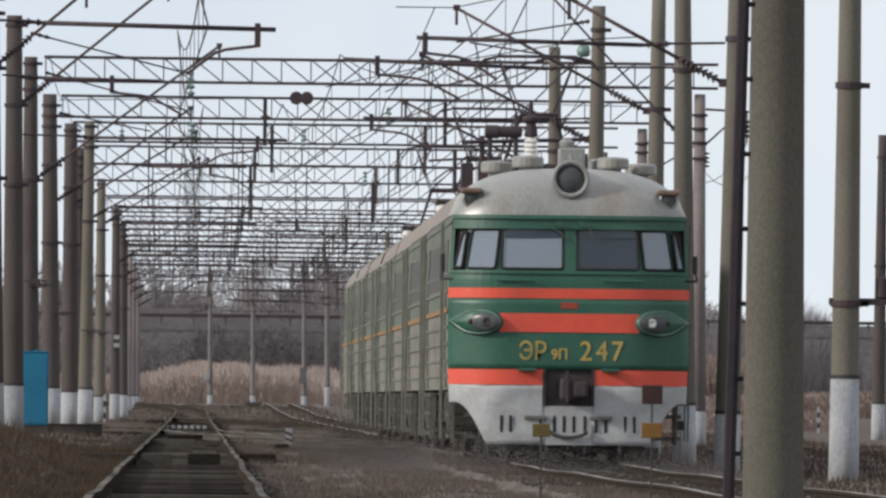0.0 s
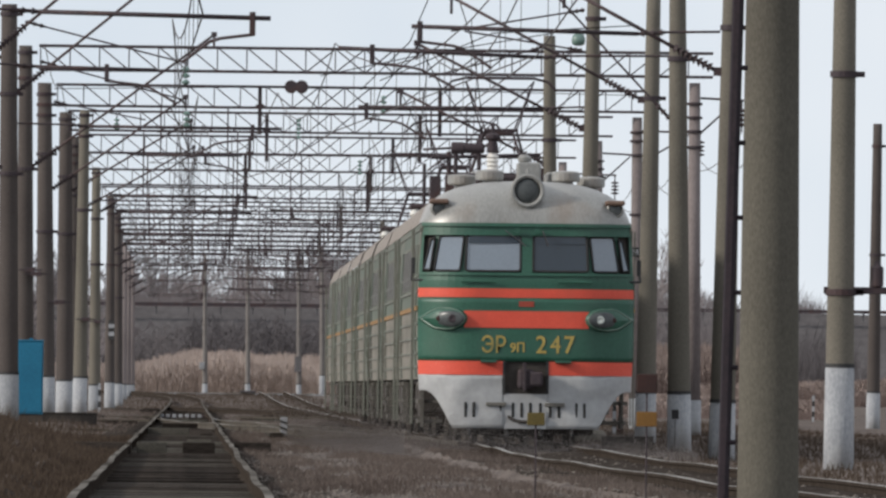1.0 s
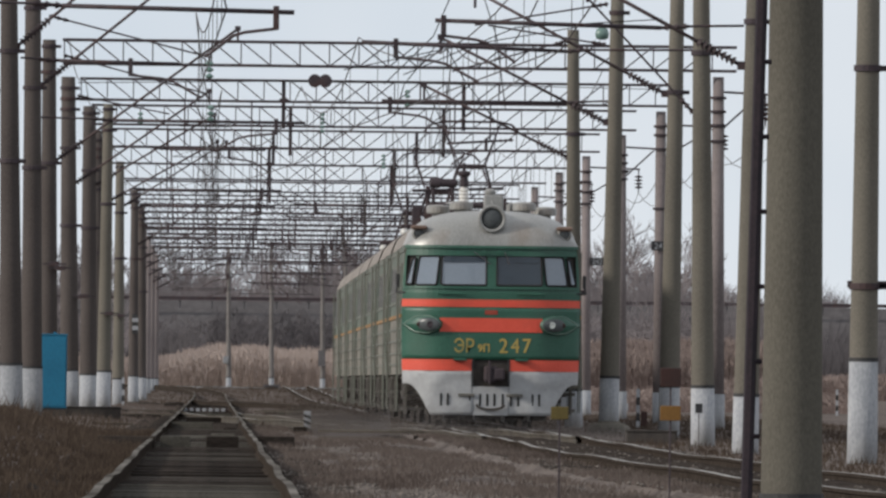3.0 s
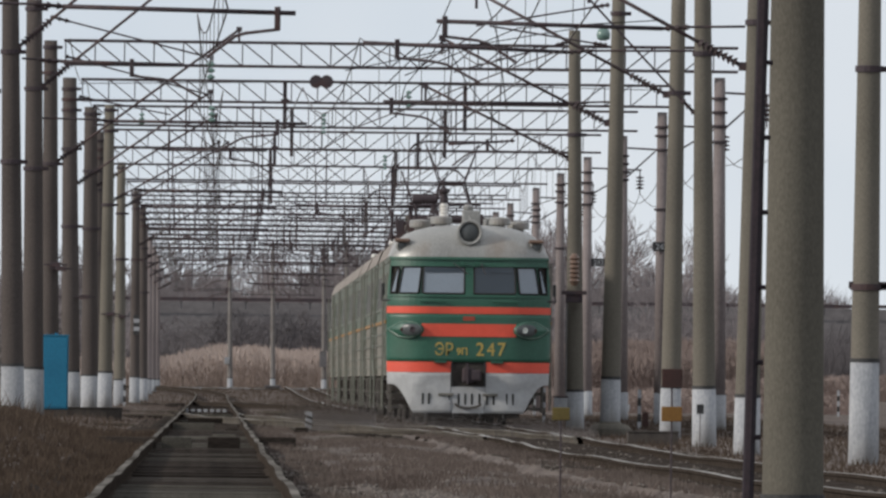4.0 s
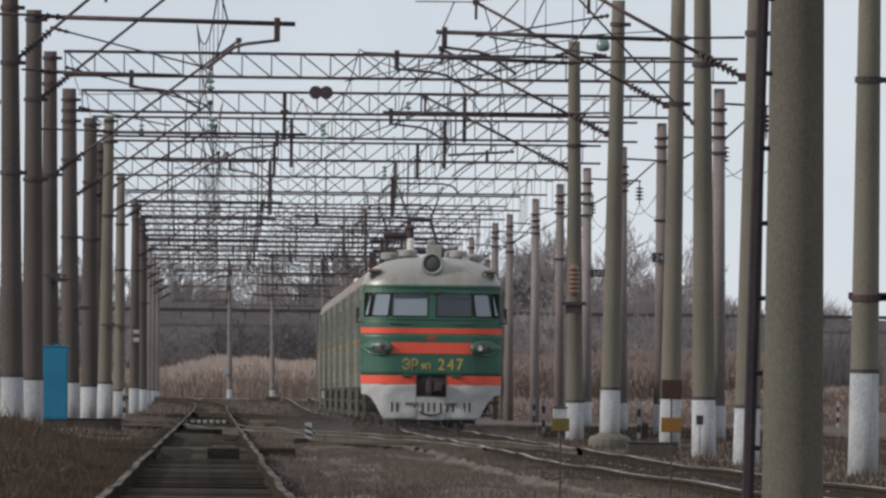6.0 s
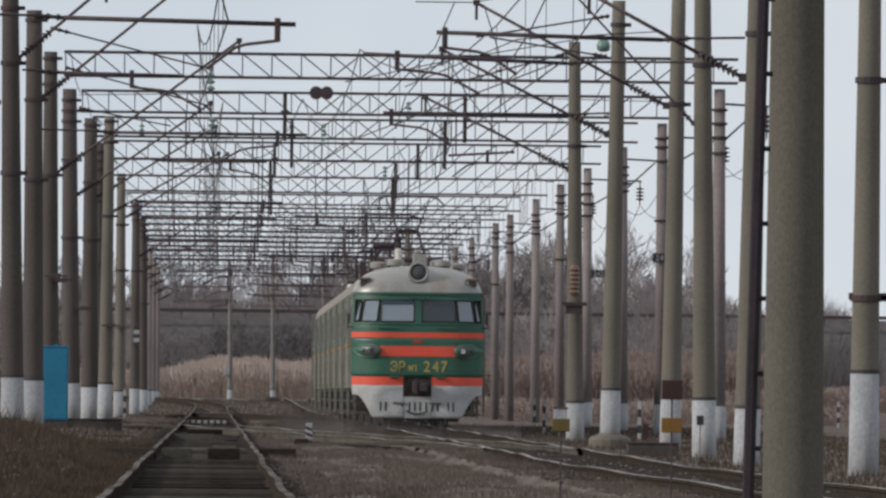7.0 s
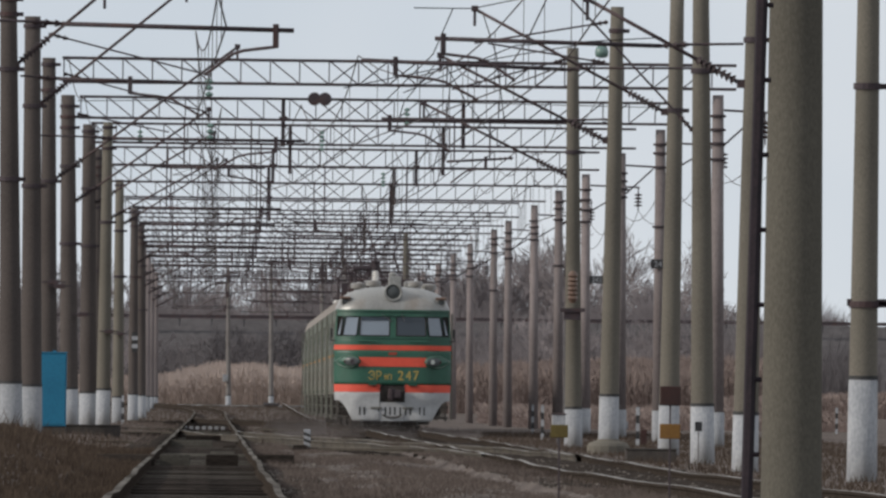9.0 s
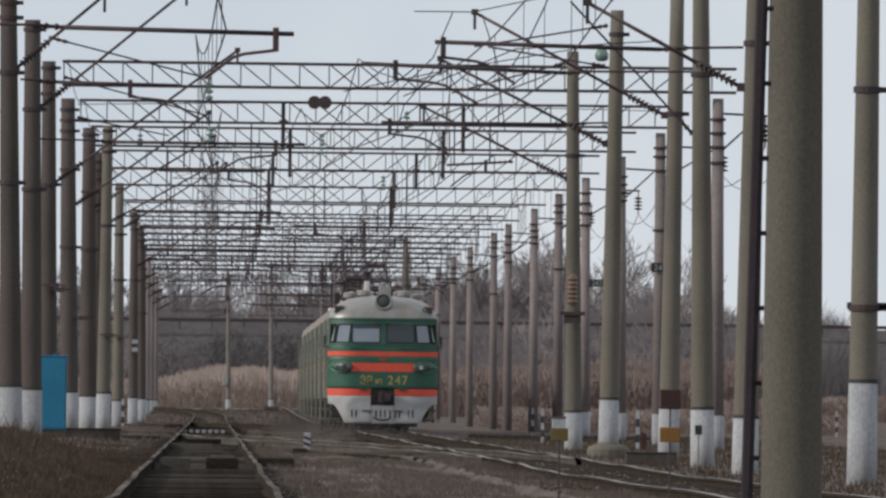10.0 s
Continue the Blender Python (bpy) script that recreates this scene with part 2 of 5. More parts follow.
def lathe(bm, prof, centre=(0, 0, 0), axis="z", n=16):
    """Turn a profile of (radius, height) round an axis."""
    rings = []
    c = Vector(centre)
    for r, h in prof:
        ring = []
        for i in range(n):
            a = 2 * math.pi * i / n
            u, v = r * math.cos(a), r * math.sin(a)
            ring.append(bm.verts.new(c + (Vector((u, v, h)) if axis == "z" else Vector((u, -h, v)) if axis == "y" else Vector((h, u, v)))))
        rings.append(ring)
    for k in range(len(rings) - 1):
        for i in range(n):
            bm.faces.new((rings[k][i], rings[k][(i + 1) % n], rings[k + 1][(i + 1) % n], rings[k + 1][i]))
    bm.faces.new(rings[0][::-1])
    bm.faces.new(rings[-1])
    return bm


def box(bm, x0, x1, y0, y1, z0, z1, bevel=0.0):
    v = [bm.verts.new((x, y, z)) for z in (z0, z1) for y in (y0, y1) for x in (x0, x1)]
    faces = [bm.faces.new([v[i] for i in f]) for f in ((0, 2, 3, 1), (4, 5, 7, 6), (0, 1, 5, 4), (2, 6, 7, 3), (0, 4, 6, 2), (1, 3, 7, 5))]
    if bevel:
        edges = list({e for f in faces for e in f.edges})
        bmesh.ops.bevel(bm, geom=edges, offset=bevel, segments=2, affect="EDGES", profile=0.5)
    return bm


def sweep(bm, pts, r, n=6, closed=False):
    """One continuous bent rod along points."""
    pts = [Vector(p) for p in pts]
    m = len(pts)
    rings = []
    for i, p in enumerate(pts):
        a, b = (pts[i - 1], pts[(i + 1) % m]) if closed else (pts[max(i - 1, 0)], pts[min(i + 1, m - 1)])
        t = (b - a).normalized()
        u = t.cross(Vector((0, 1, 0))).normalized() if abs(t.y) < 0.95 else t.cross(Vector((1, 0, 0))).normalized()
        v = t.cross(u)
        rings.append([bm.verts.new(p + (u * math.cos(w) + v * math.sin(w)) * r) for w in (2 * math.pi * k / n for k in range(n))])
    for i in range(m if closed else m - 1):
        q, w = rings[i], rings[(i + 1) % m]
        for k in range(n):
            bm.faces.new((q[k], q[(k + 1) % n], w[(k + 1) % n], w[k]))
    if not closed:
        bm.faces.new(rings[0][::-1])
        bm.faces.new(rings[-1])
    return bm


def B():
    return bmesh.new()


# ---- tracks ----
def main_line(y):
    """Centre of the train's track: straight, swinging right towards the viewer."""
    return 5.47 + 0.09 * math.exp(-((y - 245) / 60) ** 2) + (0.00016 * (200 - y) ** 2 if y < 200 else 0.0)


def left_line(y):
    return 0.0 if y < 720 else -0.00018 * (y - 720) ** 2


def crossover(y):
    """From the left track at y 385 over to the main line at y 232."""
    s = min(max((385 - y) / 153.0, 0), 1)
    return 5.47 * s * s * (3 - 2 * s)


def grade(y):
    """The land climbs a little towards the far end."""
    s = min(max((y - 610) / 330.0, 0.0), 1.0)
    return 0.58 * s * s * (3 - 2 * s)


def rail_mesh(line, off, y0, y1, step, seed, side, top):
    rng = random.Random(seed)
    bm = B()
    prof = ((-0.05, -0.18), (0.05, -0.18), (0.05, -0.165), (0.012, -0.14), (0.012, -0.045), (0.036, -0.035), (0.036, 0.0),
            (-0.036, 0.0), (-0.036, -0.035), (-0.012, -0.045), (-0.012, -0.14), (-0.05, -0.165))
    prev = None
    n = int((y1 - y0) / step) + 1
    ph = rng.uniform(0, 50)
    for k in range(n + 1):
        y = y0 + (y1 - y0) * k / n
        x = line(y) + off + 0.032 * noise.noise(Vector((y * 0.085, ph, 0)))
        z = 0.035 * noise.noise(Vector((y * 0.085, ph, 9))) - 0.02 + grade(y)
        ring = [bm.verts.new((x + u, y, z + v)) for u, v in prof]
        if prev:
            for i in range(12):
                f = bm.faces.new((prev[i], prev[(i + 1) % 12], ring[(i + 1) % 12], ring[i]))
                f.material_index = 1 if i == 6 else 0
        prev = ring
    return mesh_of("rail", bm, side, top)


def ground_height(x, y):
    z = -0.24 + 0.05 * noise.noise(Vector((x * 0.5, y * 0.06, 0))) + 0.03 * noise.noise(Vector((x * 1.9, y * 0.25, 3)))
    if abs(x - main_line(y)) < 1.5 or abs(x - left_line(y)) < 1.5:
        z = min(z, -0.22)
    if abs(x - main_line(y)) < 1.7 and y < 330:                       # dirt nearly up to the rail heads
        z = -0.125 + 0.035 * noise.noise(Vector((x * 1.9, y * 0.3, 7)))
    if abs(x - left_line(y)) < 0.74 and y < 430:                      # dirt between the sleepers
        z = -0.192 + 0.035 * noise.noise(Vector((x * 1.7, y * 0.5, 4)))
    if 0.92 < abs(x - left_line(y)) < 1.7 and y < 420:                # dirt banked over the sleeper ends
        z = -0.15 + 0.03 * noise.noise(Vector((x * 2.5, y * 0.4, 8)))
    if x < -1.35:                                                  # grassy shoulder beside the left track
        up = min((-1.35 - x) / 1.3, 1.0)
        near = max(0.0, min(1.0, (250 - y) / 50))
        z += up * (0.62 * near + 0.2 * (1 - near) * max(0.0, min(1.0, (560 - y) / 80)))
    if 1.3 < x < 4.2 and y < 240:
        z += 0.09 * math.sin((x - 1.3) / 2.9 * math.pi)
    return z + grade(y) - (0.06 if y > 620 else 0.0)


def build_ground():
    xs = [-900, -400, -150, -60, -30, -18, -12] + [-9 + 0.45 * i for i in range(15)] + [-2.25 + 0.17 * i for i in range(66)] + [9 + 0.6 * i for i in range(21)] + [22.5, 27, 34, 45, 70, 120, 250, 500, 1000]
    ys = [-60, -20, 20, 60, 90] + [100 + 1.6 * i for i in range(150)] + [345 + 8 * i for i in range(60)] + [840, 900, 1000, 1200, 1500, 2200, 3200, 4800]
    verts = [(x, y, ground_height(x, y)) for y in ys for x in xs]
    w = len(xs)
    faces = [(j * w + i, j * w + i + 1, j * w + w + i + 1, j * w + w + i) for j in range(len(ys) - 1) for i in range(w - 1)]
    me = bpy.data.meshes.new("ground")
    me.from_pydata(verts, [], faces)
    me.materials.append(EARTH)
    me.materials.append(TRACK_BED)
    for p in me.polygons:
        if abs(p.center.x - left_line(p.center.y)) < 1.5 and p.center.y < 640 or abs(p.center.x - main_line(p.center.y)) < 1.6 and p.center.y < 420:
            p.material_index = 1
    ob = new("ground", me)
    for p in me.polygons:
        p.use_smooth = True
    tagged(ob, "dark brown gravelly earth with dry weeds", "ground", kind="structure")


build_ground()


def build_track(name, line, y0, y1, seed, label, side, top, joints=1.5):
    track = empty(name, 0, 0, 0)
    tagged(track, label, "railway track", kind="structure")
    for off in (-0.785, 0.785):
        part("rail", None, None, track, mesh=rail_mesh(line, off, y0, y1, joints, seed + int(off * 10), side, top))
    return track


left_track = build_track("railway_track", left_line, 60, 900, 3, "worn steel rails on dark timber sleepers", RAIL_SIDE, RAIL_TOP)
main_track = build_track("railway_track", main_line, 60, 900, 7, "wavy steel rails, sheen of the running surfaces in their colour", RAIL_SIDE, RAIL_BRIGHT)
cross_track = build_track("railway_track", crossover, 232, 385, 11, "crossover rails linking the two tracks", RAIL_TAN, RAIL_BRIGHT)


def second_crossover(y):
    """From the main line at y 455 over to the left track at y 610."""
    s = min(max((610 - y) / 155.0, 0), 1)
    return 5.47 * s * s * (3 - 2 * s)


far_track = build_track("railway_track", second_crossover, 455, 610, 17, "dark rusty rails of a farther crossover", RAIL_SIDE, RAIL_TOP)


# ---- poles ----
def concrete_pole(x, y, lean, z0, white, top, mat=CONCRETE, rings=(), foundation=False, radius=0.215):
    """A tapered spun-concrete mast with a whitewashed foot; lean: shift of the top."""
    ob = empty("catenary_pole", x, y, z0)
    tagged(ob, "tapered grey concrete catenary mast with whitewashed foot", "pole", "catenary masts")
    h = top - z0
    rt = radius - 0.0078 * h
    at = lambda z: Vector((lean * (z - z0) / h, 0, z - z0))
    rad = lambda z: radius - (radius - rt) * (z - z0) / h
    bm = B()
    zs = [white - 0.02 + (top - white + 0.02) * i / 10 for i in range(11)]
    prev = None
    for z in zs:
        ring = [bm.verts.new(at(z) + Vector((math.cos(a), math.sin(a), 0)) * rad(z)) for a in (2 * math.pi * i / 20 for i in range(20))]
        if prev:
            for i in range(20):
                bm.faces.new((prev[i], prev[(i + 1) % 20], ring[(i + 1) % 20], ring[i]))
        prev = ring
    bm.faces.new(prev)
    part("shaft", bm, mat, ob, smooth=True)
    bm = tube(B(), at(z0 - 0.5), at(white), rad(z0) + 0.012, rad(white) + 0.008, 20)
    part("painted_foot", bm, WHITEWASH, ob, "whitewashed foot", smooth=True)
    bm = tube(B(), at(white - 0.01), at(white + 0.045), rad(white) + 0.014, None, 20)
    part("foot_band", bm, BLACK_BAND, ob, "black painted band")
    for z in rings:
        bm = lathe(B(), ((rad(z) - 0.01, -0.05), (rad(z) + 0.03, -0.045), (rad(z) + 0.03, 0.045), (rad(z) - 0.01, 0.05)), at(z), n=16)
        box(bm, at(z).x + rad(z), at(z).x + rad(z) + 0.13, -0.05, 0.05, z - z0 - 0.04, z - z0 + 0.04)
        part("clamp", bm, STEEL_DARK, ob, "rusted steel clamp")
    if foundation:
        bm = lathe(B(), ((0.46, -0.3), (0.46, 0.05), (0.40, 0.12), (0.26, 0.16), (0.24, 0.2)), n=16)
        part("foundation", bm, CONCRETE, ob, "cast concrete footing")
    return ob


LEFT_ROW = [  # x, y, lean, foot height, top of the whitewash
    (-4.22, 262, -0.05, -0.05, 1.10), (-3.88, 277, -0.16, -0.10, 1.12), (-3.94, 312, -0.07, -0.05, 1.09), (-4.01, 350, -0.08, 0.0, 1.05),
    (-3.92, 393, -0.14, -0.04, 1.08), (-3.77, 435, -0.06, -0.13, 0.98), (-3.26, 431, 0.05, -0.08, 1.08), (-3.82, 478, -0.11, -0.13, 1.00),
    (-3.58, 545, -0.03, -0.31, 0.85), (-3.45, 626, -0.04, -0.42, 0.98), (-3.38, 688, -0.12, -0.41, 0.94)]
MIDDLE_ROW = [
    (9.49, 199, 0.03, -0.35, 1.25), (8.96, 229, 0.12, -0.30, 0.70), (9.04, 251, -0.14, -0.20, 0.83), (9.54, 285, 0.08, -0.15, 0.83),
    (8.70, 299, 0.09, -0.12, 1.01), (8.86, 334, -0.12, -0.20, 0.71), (10.07, 710, -0.11, -0.40, 0.14)]
for i, (x, y, lean, z0, white) in enumerate(LEFT_ROW):
    rings = (9.2, 7.4, 5.6) if i % 3 == 2 else (9.25, 8.9, 8.6, 6.3) if i % 3 == 0 else (9.1, 8.8, 8.5, 7.4, 5.2)
    concrete_pole(x, y, lean, z0, white, 9.42, CONCRETE if i in (6, 8) else CONCRETE_DARK, rings, radius=(0.22, 0.235, 0.25, 0.24, 0.27, 0.275, 0.225, 0.24, 0.24, 0.24, 0.24)[i])
concrete_pole(4.33, 100, -0.01, -0.3, 0.05, 9.6, CONCRETE_SHADED, (), radius=0.225)
concrete_pole(-4.2, 206, 0.0, 0.1, 1.1, 9.42, CONCRETE_DARK, (9.0, 6.4))
for i, (x, y, lean, z0, white) in enumerate(MIDDLE_ROW):
    concrete_pole(x, y, lean, z0, white, 9.42, CONCRETE, ((5.46, 2.32) if i == 0 else (8.9,) if i == 4 else (6.9,)), foundation=(i == 4))

# ---- portals ----
BRACE = {}


def bar_mesh(key, p, q, r, mat):
    if key not in BRACE:
        BRACE[key] = mesh_of("brace", tube(B(), p, q, r, None, 4), mat)
    return BRACE[key]


PORTALS = [350, 395, 433, 474, 511, 550, 598, 629, 658, 687, 711, 735, 760, 785, 812, 840, 870, 900, 950]


def portal(y, index):
    """A lattice beam from the left row of masts to its own masts on the far side."""
    ob = empty("portal_truss", 0, y, 8.83)
    tagged(ob, "dark steel lattice portal beam across the tracks", "gantry", "lattice portals")
    x0, x1, hgt, dep = -3.75, 13.3, 0.6, 0.5
    for dy in (0.0, dep):
        for z in (0.0, hgt):
            bm = B()
            box(bm, x0, x1, dy - 0.035, dy + 0.035, z - 0.032, z + 0.032)
            part("chord", bm, STEEL_DARK, ob)
    pitch = 0.745
    n = int((x1 - x0) / pitch)
    up = bar_mesh("up", (0, 0, 0), (0, 0, hgt), 0.022, STEEL_DARK)
    fall = bar_mesh("fall", (0, 0, hgt), (pitch, 0, 0), 0.022, STEEL_DARK)
    rise = bar_mesh("rise", (0, 0, 0), (pitch, 0, hgt), 0.022, STEEL_DARK)
    for k in range(n + 1):
        x = x0 + 0.04 + k * pitch
        part("brace", None, None, ob, mesh=up, at=pose(x, 0, 0))
        if k < n:
            if k < n * 0.52:
                part("brace", None, None, ob, mesh=fall, at=pose(x, 0, 0))
            if k > n * 0.38:
                part("brace", None, None, ob, mesh=rise, at=pose(x, dep, 0))
    jitter = random.Random(index)
    for x in () if index == 0 else (2.25 + jitter.uniform(-0.25, 0.25), 7.0 + jitter.uniform(-0.3, 0.3)):
        bm = B()
        w = 0.055 if y < 560 else 0.03
        box(bm, x - w, x + w, 0.1, 0.2, -0.62 - 0.15 * (index % 3), 0.6)
        box(bm, x - 0.12, x + 0.12, 0.07, 0.23, 0.0, 0.09)
        part("drop_post", bm, STEEL_DARK, ob, "dark steel hanging post")
    # far-side mast
    zf = -0.3
    if y in (658, 711, 760, 812, 870, 950):                  # light beams slung between the masted ones
        return
    if y > 700:
        concrete_pole(-3.6, y + 0.2, 0, -0.4, 0.9, 9.0, PORTAL_CONCRETE, (7.5,))
    mast = empty("portal_mast", 12.9, y + 0.25, zf)
    tagged(mast, "brownish concrete portal mast with insulator rings", "pole", "portal masts")
    bm = tube(B(), (0, 0, -0.4), (-0.05, 0, 8.68 - zf), 0.20, 0.14, 16)
    part("shaft", bm, PORTAL_CONCRETE, mast, smooth=True)
    if index < 4:
        bm = tube(B(), (0, 0, -0.4), (0, 0, 0.95), 0.207, 0.203, 16)
        part("painted_foot", bm, WHITEWASH, mast, "whitewashed foot", smooth=True)
    for z in ((7.35, 7.75, 8.1, 8.45), (6.2, 7.9, 8.3, 8.55), (7.6, 7.85, 8.1, 8.35))[index % 3]:
        part("ring", lathe(B(), ((0.14, -0.04), (0.205, -0.03), (0.205, 0.03), (0.14, 0.04)), (-0.05, 0, z), n=14), STEEL_DARK, mast)
    reach = 1.8 if index % 2 else 1.2
    bm = tube(B(), (0.1, 0, 8.6), (reach, 0, 8.55), 0.03)
    tube(bm, (0.1, 0, 7.7), (reach * 0.8, 0, 8.5), 0.025)
    part("feeder_arm", bm, STEEL_DARK, mast, "steel feeder bracket")
    bm = tube(B(), (reach - 0.05, 0, 8.55), (reach - 0.05, 0, 7.75), 0.02)
    for k in range(4):
        lathe(bm, ((0.03, 0.04), (0.14, 0.0), (0.14, -0.02), (0.03, -0.05)), (reach - 0.05, 0, 8.3 - 0.12 * k), n=12)
    part("feeder_insulator", bm, CERAMIC, mast, "hanging brown disc insulators")


for i, y in enumerate(PORTALS):
    portal(y, i)


# ---- consoles ----
def insulator(parent, p, q, mat=CERAMIC, n=8, r=0.09):
    """A string of sheds from p to q."""
    p, q = Vector(p), Vector(q)
    bm = tube(B(), p, q, 0.03)
    for k in range(n):
        c = p.lerp(q, (k + 0.5) / n)
        dvec = (q - p).normalized() * 0.03
        tube(bm, c - dvec, c + dvec, r, r * 0.55, 12)
    return part("insulator", bm, mat, parent, "string of sheds")


def console(y, x0, z0, x1, z1, r=0.032):
    """An inclined cantilever tube from its mast up and out over the track."""
    ob = empty("cantilever_console", x0, y, z0)
    tagged(ob, "rusty inclined cantilever tube with insulator at its mast", "cantilever", "catenary cantilevers")
    dx, dz = x1 - x0, z1 - z0
    ln = math.hypot(dx, dz)
    ux, uz = dx / ln, dz / ln
    s = -1 if dx < 0 else 1
    insulator(ob, (ux * 0.12, 0, uz * 0.12), (ux * 0.85, 0, uz * 0.85))
    part("tube", tube(B(), (ux * 0.72, 0, uz * 0.72), (dx, 0, dz), r), TUBE, ob, smooth=True)
    bm = B()
    box(bm, -0.07, 0.07, -0.06, 0.06, -0.07, 0.07)
    tube(bm, (0, 0, 0), (ux * 0.15, 0, uz * 0.15), 0.035)
    part("hinge", bm, STEEL_DARK, ob)
    bm = B()
    tube(bm, (dx, 0, dz - 0.35), (dx, 0, dz + 0.06), 0.03)
    box(bm, dx - 0.07, dx + 0.07, -0.05, 0.05, dz - 0.05, dz + 0.07)
    part("saddle", bm, STEEL_DARK, ob)
    return ob


for row in [(277, -3.86, 7.49, -2.11, 8.98), (312, -3.80, 7.46, -0.55, 10.13), (350, -3.90, 6.36, 0.67, 9.75), (393, -3.9, 6.35, -0.05, 9.06),
            (545, -3.50, 7.64, 0.56, 10.24), (229, 8.83, 6.17, 6.27, 7.54), (285, 9.38, 6.87, 5.45, 8.94), (299, 8.57, 6.53, 4.98, 8.32),
            (334, 8.65, 6.33, 5.16, 8.03), (435, -3.7, 6.9, 0.1, 9.2), (478, -3.7, 6.9, 0.2, 9.1), (626, -3.4, 6.9, 0.3, 9.2)] + [
            row for y in (687, 735, 785, 840, 900) for row in ((y, -3.5, 6.8, 0.2, 8.8),)]:
    console(*row)


def tie_rod(y, x0, z0, x1, z1):
    ob = empty("tie_rod", x0, y, z0)
    tagged(ob, "thin steel stay rod with an insulator at its mast", "stay rod", "catenary stays")
    v = Vector((x1 - x0, 0, z1 - z0))
    part("rod", tube(B(), v * 0.12, v, 0.02), STEEL_DARK, ob)
    insulator(ob, v * 0.02, v * 0.14, n=3, r=0.06)


for row in [(312, -3.72, 9.05, -0.02, 8.14), (350, -3.80, 9.05, -0.10, 8.10), (393, -3.85, 8.9, -1.18, 8.4), (299, 8.65, 9.10, 5.71, 8.60),
            (334, 8.68, 9.17, 5.83, 8.38), (251, 8.86, 5.75, 6.55, 8.20), (299, 8.6, 8.2, 6.0, 8.6)]:
    tie_rod(*row)


def register(y, x0, z0, x1, z1, xd, reach):
    """A level steadying tube with a drop bracket and a curved registration arm down to the contact wire."""
    y = next((p for p in PORTALS if -0.01 <= y - p <= 0.51), y)
    ob = empty("registration_tube", x0, y, z0)
    tagged(ob, "dark level registration tube with drop bracket and arm", "registration arm", "registration arms")
    dx, dz = x1 - x0, z1 - z0
    part("tube", tube(B(), (0, 0, 0), (dx, 0, dz), 0.036 if y < 560 else 0.026), STEEL_DARK, ob, smooth=True)
    s = 1 if dx > 0 else -1
    insulator(ob, (-s * 0.45, 0, 0.03), (0, 0, 0), n=3, r=0.06)
    if any(-0.01 <= y - p <= 0.51 for p in PORTALS):          # hung from the portal beam above
        for u in (0.15, 0.85):
            part("hanger", tube(B(), (dx * u, 0, dz * u), (dx * u, 0, 8.83 - z0), 0.022, None, 6), STEEL_DARK, ob)
    else:                                                     # hinged on the mast beside it
        mast = min((p[0] for p in LEFT_ROW + MIDDLE_ROW + [(-4.2, 206)] if abs(p[1] - y) < 3), key=lambda v: abs(v - x0), default=None)
        if mast is not None:
            part("hinge_rod", tube(B(), (mast - x0 + s * 0.1, 0, 0.05), (-s * 0.4, 0, 0.03), 0.022, None, 6), STEEL_DARK, ob)
    xd -= x0
    zd = dz * xd / dx
    bm = B()
    box(bm, xd - 0.045, xd + 0.045, -0.04, 0.04, zd - 0.27, zd + 0.09, 0.012)
    part("drop_bracket", bm, STEEL_DARK, ob)
    bm = sweep(B(), [(xd, 0, zd - 0.25), (xd + reach * 0.45, 0, zd - 0.31), (xd + reach * 0.6, 0, zd - 0.36), (xd + reach, 0, zd - 0.68)], 0.025)
    part("registration_rod", bm, TUBE, ob, "bent steel arm")


REGISTERS = [(206, -2.16, 6.41, 1.29, 6.35, 1.02, -1.05), (277, -3.00, 7.22, -0.62, 7.18, -1.58, 1.4), (312, -2.17, 6.69, 2.16, 6.68, 1.50, -1.4),
            (395.2, -1.16, 7.43, 1.57, 7.45, 0.53, 1.2), (229, 7.50, 6.78, 3.75, 6.86, 3.89, 1.2), (251, 6.47, 6.90, 2.77, 7.03, 3.39, 1.5),
            (299, 7.69, 6.94, 3.72, 6.94, 3.90, 1.3), (395.3, 8.19, 7.78, 6.74, 7.69, 7.86, -1.0)]
REGISTERS += [(433.2, -2.0, 6.8, 2.2, 6.8, 1.6, -1.4),
            (474.2, 3.3, 6.9, 7.3, 6.9, 3.6, 1.4), (474.3, -2.0, 6.8, 2.2, 6.8, 1.7, -1.4), (511.2, 3.2, 6.9, 7.2, 6.9, 6.8, -1.3), (550.2, -2.2, 6.9, 2.2, 6.9, -1.7, 1.5),
            (598.2, 3.0, 6.8, 7.2, 6.8, 3.4, 1.5), (629.2, -2.2, 6.9, 2.2, 6.9, 1.7, -1.5)] + [
            row for k, y in enumerate(PORTALS) if y > 560 for row in (
                (y + 0.1, -2.3 + 0.5 * (k * 7 % 3), 6.6 + 0.2 * (k * 5 % 4), 1.4 + 0.3 * (k % 4), 6.65 + 0.2 * (k * 5 % 4), 0.9, -1.4),
                (y + 0.25, 2.4 + 0.6 * (k % 3), 6.8 + 0.15 * (k % 3), 6.0 + 0.5 * (k * 3 % 4), 6.8 + 0.15 * (k % 3), 5.2 - 1.6 * (k % 2), 1.0),
                (y + 0.4, 7.2 + 0.7 * (k * 5 % 3), 6.75 + 0.3 * (k % 2), 11.2 + 0.3 * (k % 3), 6.8 + 0.3 * (k % 2), 9.9, 1.2))[k % 2:3 - (k % 3 == 0)]]
for row in REGISTERS:
    register(*row)


